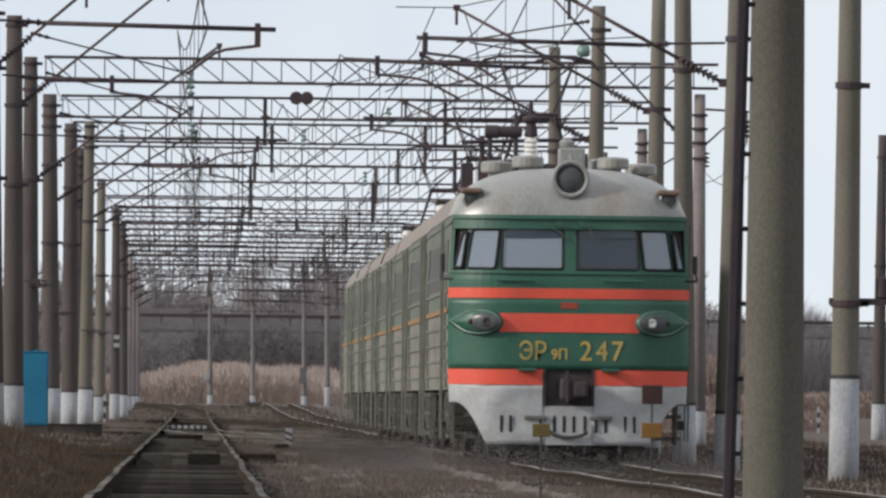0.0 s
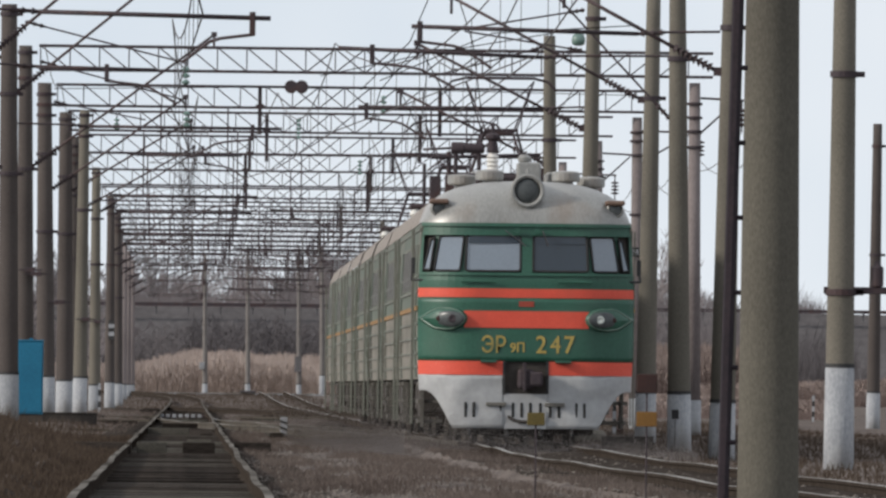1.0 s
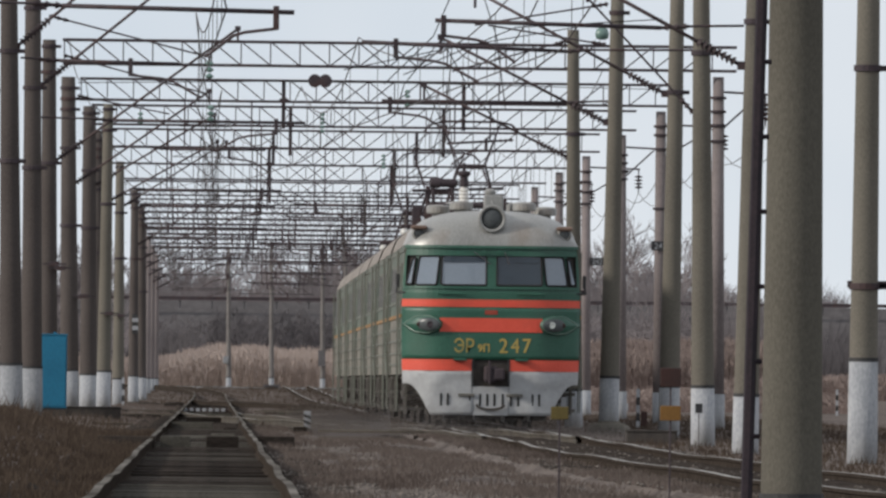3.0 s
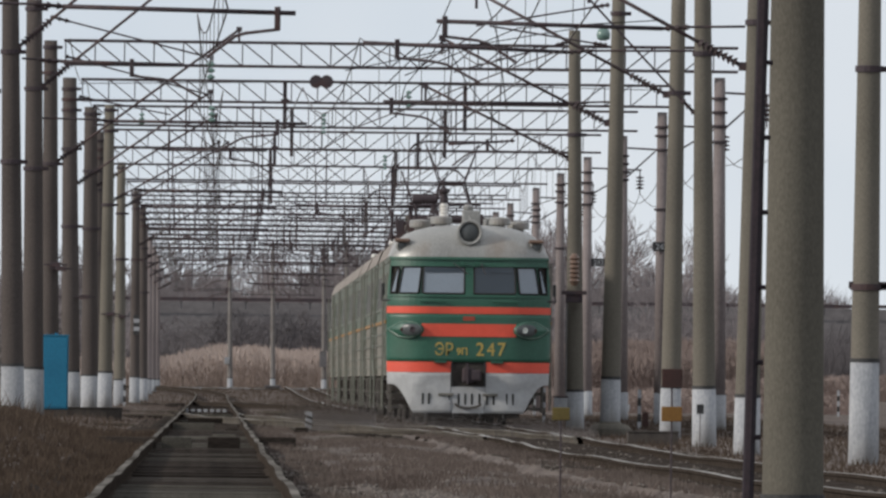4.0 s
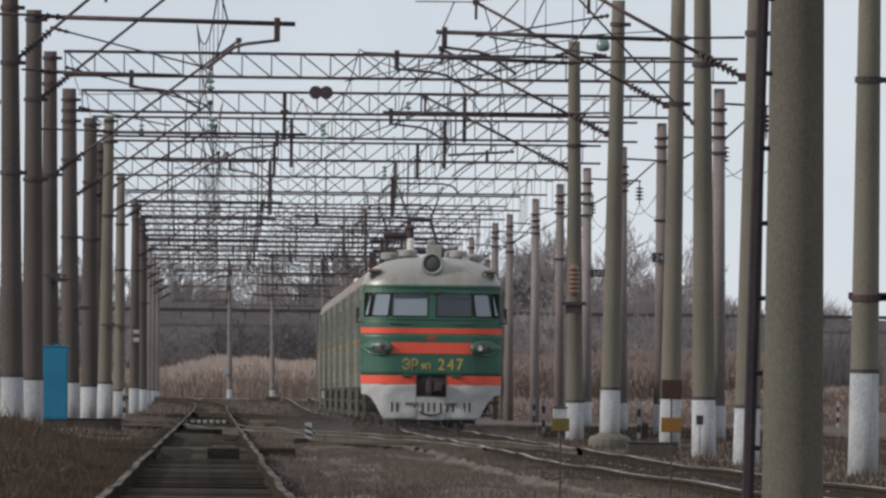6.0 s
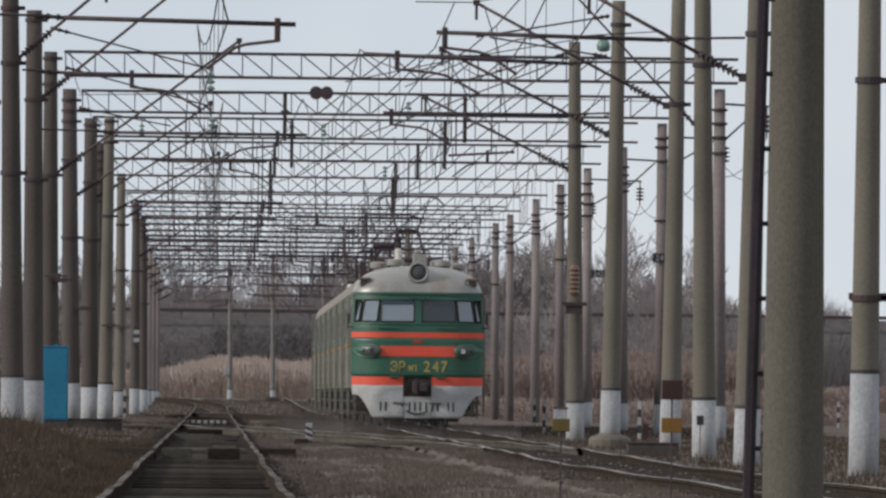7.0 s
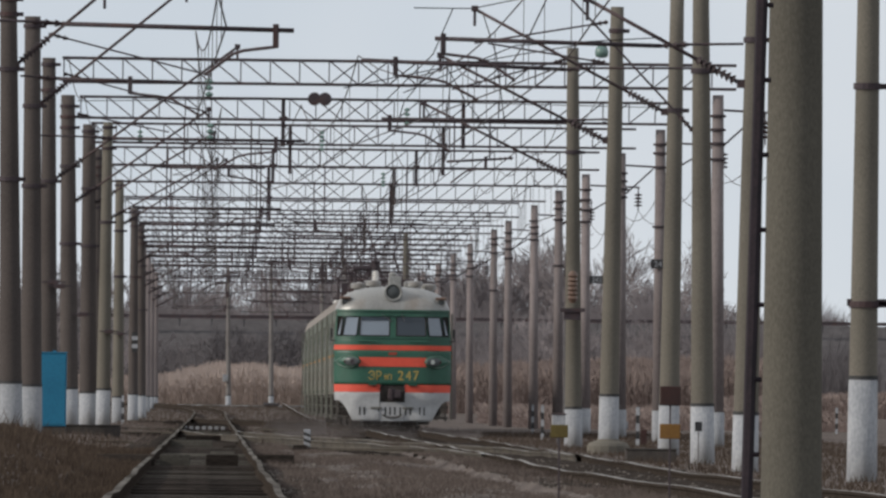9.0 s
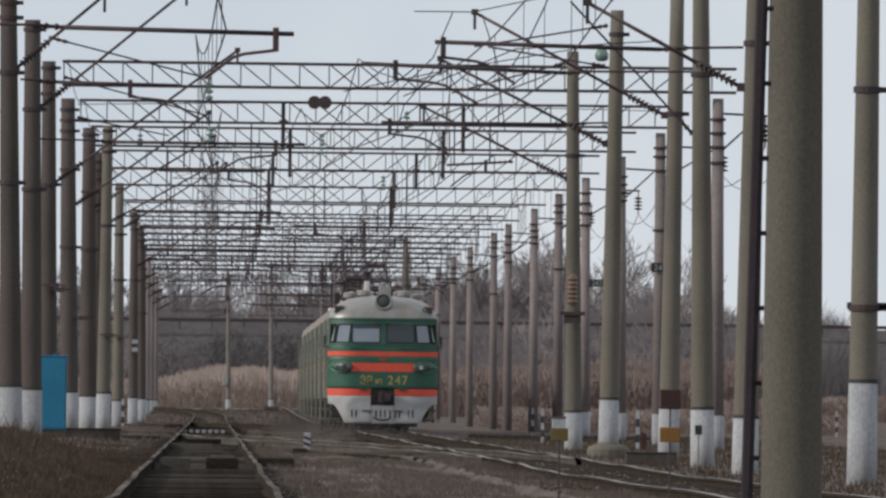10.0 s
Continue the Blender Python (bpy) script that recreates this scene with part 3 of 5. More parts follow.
# ---- overhead wires ----
def wire(name, pts, r, label, n=5):
    bm = B()
    prev = None
    for p in pts:
        p = Vector(p)
        ring = [bm.verts.new(p + Vector((math.cos(a) * r, 0, math.sin(a) * r))) for a in (2 * math.pi * i / n for i in range(n))]
        if prev:
            for i in range(n):
                bm.faces.new((prev[i], prev[(i + 1) % n], ring[(i + 1) % n], ring[i]))
        prev = ring
    ob = part(name, bm, WIRE)
    tagged(ob, label, "wire", "overhead wires")
    return ob


def overhead(line, supports, seed, high=8.2):
    rng = random.Random(seed)
    zig = [(-1) ** i * 0.28 for i in range(len(supports))]
    contact, carrier, drops = [], [], []
    for (y0, a), (y1, b) in zip(zip(supports, zig), zip(supports[1:], zig[1:])):
        for k in range(8):
            u = k / 8
            y = y0 + (y1 - y0) * u
            x = line(y) + a + (b - a) * u
            sag = 1.1 * 4 * u * (1 - u) * min(1, (y1 - y0) / 45)
            contact.append((x, y, 6.4))
            carrier.append((x * 1.0, y, high - sag))
            if k:
                drops.append((x, y, 6.4, high - sag))
    wire("contact_wire", contact, 0.014, "grooved copper contact wire over the track")
    carry = wire("catenary_wire", carrier, 0.014, "sagging catenary wire with droppers")
    for x, y, a, b in drops:
        part("dropper", tube(B(), (x, y, a), (x, y, b), 0.009, None, 4), WIRE, carry)


overhead(left_line, [90, 135, 206, 277, 350, 395, 433, 474, 511, 550, 598, 629, 687, 735, 785, 840, 900, 950], 1)
overhead(main_line, [90, 150, 229, 299, 350, 395, 433, 474, 511, 550, 598, 629, 687, 735, 785, 840, 900, 950], 2)
overhead(lambda y: 10.2 + 0 * y, [395, 433, 474, 511, 550, 598, 629, 687, 735, 785, 840, 900], 5)
overhead(lambda y: -2.1 + 0 * y, [511, 550, 598, 629, 687, 735, 785, 840, 900], 7, 8.4)
overhead(lambda y: 7.7 + 0 * y, [550, 598, 629, 687, 735, 785, 840, 900], 8, 8.3)
overhead(lambda y: 5.47 * min(max((420 - y) / 190, 0), 1), [230, 299, 350, 395, 433], 3, 8.3)
for x, z, sag in ((-3.6, 9.47, 0.5), (14.05, 7.45, 0.6), (14.65, 7.45, 0.7), (9.9, 8.79, 0.5)):
    pts = []
    for a, b in zip(PORTALS, PORTALS[1:]):
        pts += [(x, a + (b - a) * k / 6, z - sag * 4 * (k / 6) * (1 - k / 6)) for k in range(6)]
    wire("feeder_wire", pts, 0.012, "sagging feeder line along the masts")
for row in [(394.93, -3.8, 9.3, 3.1, 9.43, 12.8, 9.3), (299, 8.6, 8.7, 5.2, 8.1, 2.9, 7.6), (285, 9.3, 8.4, 6.3, 8.2, 4.0, 7.2), (285, 5.0, 8.95, 4.6, 8.0, 3.6, 7.0), (285, 5.6, 8.9, 5.9, 8.0, 6.1, 6.5), (299, 5.0, 8.3, 5.5, 7.4, 6.2, 6.5), (299, 5.0, 8.3, 4.2, 7.3, 4.0, 6.6), (335, 5.2, 8.0, 5.6, 7.2, 5.4, 6.4), (285, 4.2, 8.95, 5.4, 8.95, 7.0, 9.3)]:
    y, *c = row
    wire("cross_span_wire", [(c[0], y, c[1]), (c[2], y, c[3]), (c[4], y, c[5])], 0.012, "thin cross-span wire between masts")

# ---- pulleys and insulators on the cross spans ----
ob = empty("pulley_pair", 3.1, 394.86, 9.43)
tagged(ob, "pair of dark round tensioning pulleys on a cross-span", "pulley")
for x in (-0.15, 0.15):
    part("pulley", lathe(B(), ((0.06, -0.07), (0.19, -0.06), (0.19, -0.03), (0.14, 0.0), (0.19, 0.03), (0.19, 0.06), (0.06, 0.07)), (x, 0, 0), "y", 20), STEEL_DARK, ob)
part("yoke", box(B(), -0.25, 0.25, -0.02, 0.02, -0.03, 0.03), STEEL_DARK, ob)
for x, y, z, n in ((3.47, 433, 9.2, 5), (5.6, 397, 9.15, 4), (5.9, 474, 8.6, 4), (8.45, 298.5, 8.43, 1), (0.0, 277, 7.2, 3), (0.02, 312, 7.0, 3), (-2.2, 430, 9.1, 3)):
    y = next((p - 0.05 for p in PORTALS if abs(p - y) < 3), y)
    ob = empty("line_insulator", x, y, z)
    tagged(ob, "greenish glass insulator string hanging on a wire", "insulator", "line insulators")
    if n == 1:
        part("bell", lathe(B(), ((0.05, 0.14), (0.12, 0.1), (0.15, 0.0), (0.13, -0.1), (0.06, -0.13)), n=16), GLASS_GREEN, ob, smooth=True)
    else:
        for k in range(n):
            part("disc", lathe(B(), ((0.025, 0.06), (0.085, 0.01), (0.085, -0.015), (0.025, -0.05)), (0, 0, -0.13 * k), n=12), GLASS_GREEN, ob)


# ---- the train ----
HALF = 1.74


def plan(x):
    """How far the front sweeps back towards its corners."""
    return 0.50 * max(0.0, (abs(x) - 0.75) / 0.99) ** 2.2


def lean_back(z):
    return 0.12 * max(0.0, z - 2.6)


def half_width(z):
    return HALF - 0.05 * max(0.0, (z - 2.4) / 1.1) - 0.04 * max(0.0, (1.6 - z))


def front_sheet(u0, u1, z0, z1, out=0.0, thick=0.06, nu=18, nz=4, cut=None, dent=0.0):
    """A curved sheet of the front between two widths (share of the half width) and two heights, with thickness."""
    bm = B()
    grids = []
    for o in (out, out - thick):
        g = []
        for j in range(nz + 1):
            z = z0 + (z1 - z0) * j / nz
            row = []
            for i in range(nu + 1):
                u = u0 + (u1 - u0) * i / nu
                zz = cut(u, z) if cut else z
                x = u * half_width(zz)
                row.append(bm.verts.new((x, plan(x) + lean_back(zz) - o + dent * noise.noise(Vector((x * 3.1, 5.0, zz * 3.7))), zz)))
            g.append(row)
        grids.append(g)
    for g, flip in ((grids[0], False), (grids[1], True)):
        for j in range(nz):
            for i in range(nu):
                q = (g[j][i], g[j][i + 1], g[j + 1][i + 1], g[j + 1][i])
                bm.faces.new(q[::-1] if flip else q)
    a, b = grids
    for i in range(nu):
        bm.faces.new((b[0][i], b[0][i + 1], a[0][i + 1], a[0][i]))
        bm.faces.new((a[nz][i], a[nz][i + 1], b[nz][i + 1], b[nz][i]))
    for j in range(nz):
        bm.faces.new((a[j][0], a[j + 1][0], b[j + 1][0], b[j][0]))
        bm.faces.new((b[j][nu], b[j + 1][nu], a[j + 1][nu], a[j][nu]))
    return bm


def roof_rise(x):
    return 0.70 * max(0.0, 1 - abs(x / 1.70) ** 2.8) ** 0.50


def roof_sheet(y0, y1, dome, z=3.54):
    """Arched roof; dome: length over which it rises from the front edge."""
    bm = B()
    nx, ny = 32, 14 if dome else 6
    g = []
    for j in range(ny + 1):
        s = j / ny
        row = []
        for i in range(nx + 1):
            x = -1.70 + 3.40 * i / nx
            if dome:
                y = plan(x) + lean_back(z) + (y1 - plan(x) - lean_back(z)) * (s ** 1.8)
                k = min(1.0, (y - plan(x) - lean_back(z)) / dome)
                lift = math.sqrt(max(0.0, 1 - (1 - k) ** 2.2))
            else:
                y, lift = y0 + (y1 - y0) * s, 1.0
            row.append(bm.verts.new((x, y, z + roof_rise(x) * lift)))
        g.append(row)
    for j in range(ny):
        for i in range(nx):
            bm.faces.new((g[j][i], g[j][i + 1], g[j + 1][i + 1], g[j + 1][i]))
    return bm


def side_sheet(side, z0, z1, y0, y1, out=0.0, nz=2):
    bm = B()
    for a in range(nz):
        za, zb = z0 + (z1 - z0) * a / nz, z0 + (z1 - z0) * (a + 1) / nz
        xa, xb = half_width(za) + out, half_width(zb) + out
        q = [bm.verts.new((side * x, y, z)) for x, y, z in ((xa, y0, za), (xa, y1, za), (xb, y1, zb), (xb, y0, zb))]
        p = [bm.verts.new((side * (x - 0.05), y, z)) for x, y, z in ((xa, y0, za), (xa, y1, za), (xb, y1, zb), (xb, y0, zb))]
        for f in ((q[0], q[1], q[2], q[3]), (p[3], p[2], p[1], p[0]), (q[0], p[0], p[1], q[1]), (q[3], q[2], p[2], p[3]), (q[0], q[3], p[3], p[0]), (q[1], p[1], p[2], q[2])):
            bm.faces.new(f)
    bmesh.ops.recalc_face_normals(bm, faces=bm.faces)
    return bm


CAR = 20.0
SHARED = {}


def shared(key, make, *mats):
    if key not in SHARED:
        SHARED[key] = mesh_of(key, make(), *mats)
    return SHARED[key]


def car_body(car, y0, motor):
    """Sides, windows, doors, roof gear and running gear common to all cars; y0: where the straight sides begin."""
    y1 = 19.45
    for side in (-1, 1):
        body = part("side_wall", side_sheet(side, 2.17, 3.54, y0, y1, 0, 3), GREEN_DIRTY, car, "dusty green upper side")
        part("lower_side", side_sheet(side, 1.02, 2.17, y0, y1, 0, 3), GREY_DIRTY, car, "dust-covered lower side")
        part("waist_line", side_sheet(side, 2.13, 2.20, y0, y1, 0.026, 1), ORANGE_LINE, car, "faded orange waist line")
        for z in (1.2, 1.42, 1.66, 1.9, 2.42, 2.68, 3.42):
            part("rib", None, None, body, mesh=shared(f"rib_{z}_{side}_{y0}", lambda: side_sheet(side, z, z + 0.035, y0 + 0.05, y1 - 0.05, 0.018, 1), RIB_PALE))
        for k in range(10):
            y = 4.6 + k * 1.22
            fr = part("window", None, None, body, mesh=shared(f"frame{side}", lambda: side_sheet(side, 2.44, 3.22, -0.5, 0.5, 0.014, 2), GREEN_DIRTY), at=pose(0, y, 0))
            part("pane", None, None, fr, mesh=shared(f"pane{side}", lambda: side_sheet(side, 2.5, 3.16, -0.43, 0.43, 0.02, 2), GLASS_SIDE))
        for y in (2.6, 18.0):
            part("door", side_sheet(side, 1.05, 3.2, y - 0.62, y + 0.62, 0.02, 4), GREEN_DIRTY, car, "dusty sliding door")
            for yy in (y - 0.7, y + 0.7):
                x = side * (HALF + 0.05)
                part("handrail", tube(B(), (x, yy, 0.3), (x, yy, 3.45), 0.013, None, 6), RIB_PALE, car, "upright grab rail beside the door")
            bm = B()
            for z in (0.34, 0.66, 0.95):
                box(bm, side * 1.5 - 0.2, side * 1.5 + 0.2, y - 0.55, y + 0.55, z - 0.03, z + 0.03)
            box(bm, side * 1.62 - 0.02, side * 1.62 + 0.02, y - 0.6, y - 0.5, 0.25, 1.05)
            box(bm, side * 1.62 - 0.02, side * 1.62 + 0.02, y + 0.5, y + 0.6, 0.25, 1.05)
            part("step", bm, POST_DUSTY, car, "hanging door steps")
        for y, ln, h in ((7.5, 1.6, 0.55), (10.0, 2.2, 0.62), (12.7, 1.4, 0.5)):
            part("equipment_box", box(B(), side * 1.25 - 0.3, side * 1.25 + 0.3, y - ln / 2, y + ln / 2, 1.02 - h, 1.02, 0.03), UNDER, car)
    bm = B()
    box(bm, -1.6, 1.6, y0, y1, 0.95, 1.05)
    box(bm, -1.62, 1.62, y1 - 0.06, y1, 1.0, 3.6)
    part("underframe", bm, UNDER, car)
    for yb in (3.2, 16.2):
        bogie = part("bogie", None, None, car, mesh=shared("bogie", bogie_mesh, UNDER), at=pose(0, yb, 0))
        for dy in (-1.3, 1.3):
            for sx in (-0.79, 0.79):
                part("wheel", None, None, bogie, mesh=shared("wheel", lambda: lathe(B(), ((0.12, -0.07), (0.5, -0.07), (0.53, -0.04), (0.5, 0.06), (0.44, 0.05), (0.12, 0.03)), (0, 0, 0), "x", 24), UNDER),
                     at=pose(sx, dy, 0.5))
    if motor:
        pantograph(car, 1.7)
    for y in (4.5, 7.5, 10.5, 13.5, 16.5):
        for x in (-0.62, 0.62):
            part("roof_vent", None, None, car, mesh=shared("vent", vent_mesh, SILVER), at=pose(x, y, 3.54 + roof_rise(x) - 0.03))
    part("gangway", box(B(), -0.75, 0.75, y1, CAR + 0.0, 0.95, 3.3, 0.05), ROOF_RUBBER, car, "black rubber gangway")


def bogie_mesh():
    bm = B()
    for sx in (-1.05, 1.05):
        box(bm, sx - 0.09, sx + 0.09, -1.9, 1.9, 0.42, 0.72, 0.03)
        for dy in (-1.3, 1.3):
            box(bm, sx - 0.15, sx + 0.15, dy - 0.2, dy + 0.2, 0.3, 0.66, 0.03)
        for dy in (-0.5, 0.0, 0.5):
            tube(bm, (sx, dy, 0.3), (sx, dy, 0.95), 0.1, None, 10)
    box(bm, -1.0, 1.0, -0.25, 0.25, 0.45, 0.8)
    return bm


def vent_mesh():
    return lathe(B(), ((0.12, 0.0), (0.12, 0.08), (0.22, 0.085), (0.23, 0.11), (0.23, 0.22), (0.2, 0.245), (0.05, 0.26)), n=18)


def pantograph(car, y, up=6.38):
    """A raised double-diamond collector with its base, insulators and horns."""
    base = 4.55
    pan = part("pantograph_base", box(box(B(), -0.9, -0.8, y - 0.9, y + 0.9, base, base + 0.08), 0.8, 0.9, y - 0.9, y + 0.9, base, base + 0.08), STEEL_DARK, car, "dark steel pantograph frame")
    for yy in (y - 0.9, y + 0.9):
        part("cross_tube", tube(B(), (-0.9, yy, base + 0.04), (0.9, yy, base + 0.04), 0.05), STEEL_DARK, pan)
    for sx in (-0.8, 0.8):
        for sy in (y - 0.85, y + 0.85):
            bm = lathe(B(), ((0.05, 4.0), (0.05, 4.12), (0.1, 4.14), (0.055, 4.2), (0.1, 4.24), (0.055, 4.3), (0.1, 4.34), (0.055, 4.4), (0.1, 4.44), (0.05, 4.56)), (sx, sy, 0), n=12)
            part("support_insulator", bm, WHITE_CERAMIC, pan, "pale ribbed porcelain insulator")
    mid = (base + up) / 2 - 0.05
    for sy, so in ((-0.6, -1.35), (0.6, 1.35)):
        for sx in (-1, 1):
            part("lower_arm", tube(B(), (sx * 0.52, y + sy * 0.6, base + 0.06), (sx * 0.27, y + so, mid), 0.022), STEEL_DARK, pan)
            part("upper_arm", tube(B(), (sx * 0.27, y + so, mid), (sx * 0.60, y + so * 0.12, up - 0.08), 0.015), STEEL_DARK, pan)
        part("arm_brace", tube(B(), (-0.3, y + so, mid), (0.3, y + so, mid), 0.03), STEEL_DARK, pan)
        part("arm_diagonal", tube(B(), (-0.27, y + so, mid), (0.60, y + so * 0.12, up - 0.08), 0.010), STEEL_DARK, pan)
    for yy in (y - 0.22, y + 0.22):
        bm = box(B(), -0.62, 0.62, yy - 0.04, yy + 0.04, up - 0.04, up)
        for s in (-1, 1):
            tube(bm, (s * 0.6, yy, up - 0.02), (s * 0.85, yy, up - 0.08), 0.018)
            tube(bm, (s * 0.85, yy, up - 0.08), (s * 1.0, yy, up - 0.24), 0.018)
        part("contact_strip", bm, STEEL_DARK, pan)


def roof_gear(car):
    """Switchgear on the roof just behind the cab."""
    bm = lathe(B(), ((0.07, 4.15), (0.07, 4.38)) + tuple((0.105 if k % 2 else 0.075, 4.42 + 0.035 * k) for k in range(9)) + ((0.06, 4.74),), (-0.5, 3.4, 0), n=16)
    part("bushing", bm, WHITE_CERAMIC, car, "tall white ribbed bushing")
    bm = lathe(B(), ((0.09, 4.73), (0.1, 4.75), (0.075, 4.92), (0.13, 4.97), (0.13, 5.02), (0.03, 5.06), (0.03, 5.2)), (-0.5, 3.4, 0), n=12)
    part("bushing_cap", bm, STEEL_DARK, car)
    bm = lathe(B(), ((0.07, -0.3), (0.1, -0.28), (0.1, -0.1), (0.085, -0.08), (0.085, 0.22), (0.06, 0.25)), (-0.88, 3.4, 4.8), "x", 16)
    for x in (-1.1, -0.72):
        tube(bm, (x, 3.4, 4.1), (x, 3.4, 4.75), 0.035)
    part("breaker_cylinder", bm, STEEL_DARK, car, "dark switchgear cylinder")
    bm = B()
    for x, z, w, h in ((-1.42, 4.05, 0.09, 0.3), (-1.12, 4.15, 0.14, 0.22), (-0.8, 4.2, 0.1, 0.2), (0.25, 4.25, 0.1, 0.25)):
        box(bm, x - w, x + w, 3.8, 4.3, z - 0.15, z + h, 0.02)
    tube(bm, (-1.5, 3.9, 4.65), (0.3, 4.4, 4.72), 0.03)
    tube(bm, (-1.2, 4.0, 4.2), (-1.2, 4.0, 4.75), 0.04)
    tube(bm, (-1.6, 4.0, 3.9), (-1.6, 4.0, 4.55), 0.03)
    part("switchgear", bm, STEEL_DARK, car, "dark roof switchgear")
    bm = box(B(), -0.12, 0.26, 2.2, 2.9, 4.1, 4.56, 0.03)
    lathe(bm, ((0.06, 4.54), (0.1, 4.58), (0.11, 4.64), (0.06, 4.69)), (0.0, 2.5, 0), n=14)
    part("horn_box", bm, SILVER, car, "grey roof housing")
    for x, y in ((-1.02, 2.4), (-0.58, 1.9), (0.66, 1.9), (1.08, 2.4)):
        part("roof_vent", None, None, car, mesh=shared("vent", vent_mesh, SILVER), at=pose(x, y, 3.54 + roof_rise(x) - 0.05))


def lettering(text, size, width, x, z, parent, label):
    cu = bpy.data.curves.new("lettering", "FONT")
    cu.body, cu.size, cu.extrude, cu.offset = text, 0.4, 0.004, 0.0
    tmp = bpy.data.objects.new("lettering_form", cu)
    scene.collection.objects.link(tmp)
    bpy.context.view_layer.update()
    me = bpy.data.meshes.new_from_object(tmp.evaluated_get(bpy.context.evaluated_depsgraph_get()))
    bpy.data.objects.remove(tmp)
    me.materials.clear()
    me.materials.append(YELLOW)
    x0, x1 = min(v.co.x for v in me.vertices), max(v.co.x for v in me.vertices)
    y0, y1 = min(v.co.y for v in me.vertices), max(v.co.y for v in me.vertices)
    for v in me.vertices:                                    # upright, facing -y, drawn out to its width and height
        v.co = Vector((x + (v.co.x - x0) / (x1 - x0) * width, -0.008 - v.co.z + plan(x), z + (v.co.y - y0) / (y1 - y0) * size))
    bm = B()
    for dx, dz in ((-0.005, 0.0), (0.005, 0.0), (0.0, 0.004), (0.0, -0.004)):          # broad brush strokes
        bm.from_mesh(me)
        bm.verts.ensure_lookup_table()
        bmesh.ops.translate(bm, vec=(dx, dz * 0.1, dz), verts=bm.verts[-len(me.vertices):])
    part("lettering", bm, YELLOW, parent, label)


def pane_set(car, side, name, quad, glass, label, round_off=0.055):
    """A flat pane with rounded corners in a black rubber seal."""
    outline = []
    for i, (cx, cz) in enumerate(quad):
        c, p, n = Vector((cx, cz)), Vector(quad[i - 1]), Vector(quad[(i + 1) % 4])
        a, b = c + (p - c).normalized() * round_off, c + (n - c).normalized() * round_off
        for k in range(5):
            u = k / 4
            outline.append(a * (1 - u) ** 2 + c * 2 * u * (1 - u) + b * u * u)
    x0, x1 = min(q.x for q in outline), max(q.x for q in outline)
    face = lambda q, back: Vector((side * q.x, plan(x0) + (plan(x1) - plan(x0)) * (q.x - x0) / (x1 - x0) + lean_back(q.y) + 0.012 + back, q.y))
    bm = B()
    front, rear = [bm.verts.new(face(q, 0.0)) for q in outline], [bm.verts.new(face(q, 0.015)) for q in outline]
    bm.faces.new(front)
    bm.faces.new(rear[::-1])
    for i in range(len(front)):
        bm.faces.new((front[i - 1], front[i], rear[i], rear[i - 1]))
    bmesh.ops.recalc_face_normals(bm, faces=bm.faces)
    pane = part(name, bm, glass, car, label)
    part("window_rubber", sweep(B(), [face(q, -0.004) for q in outline], 0.02, 6, True), ROOF_RUBBER, pane, "black window seal")


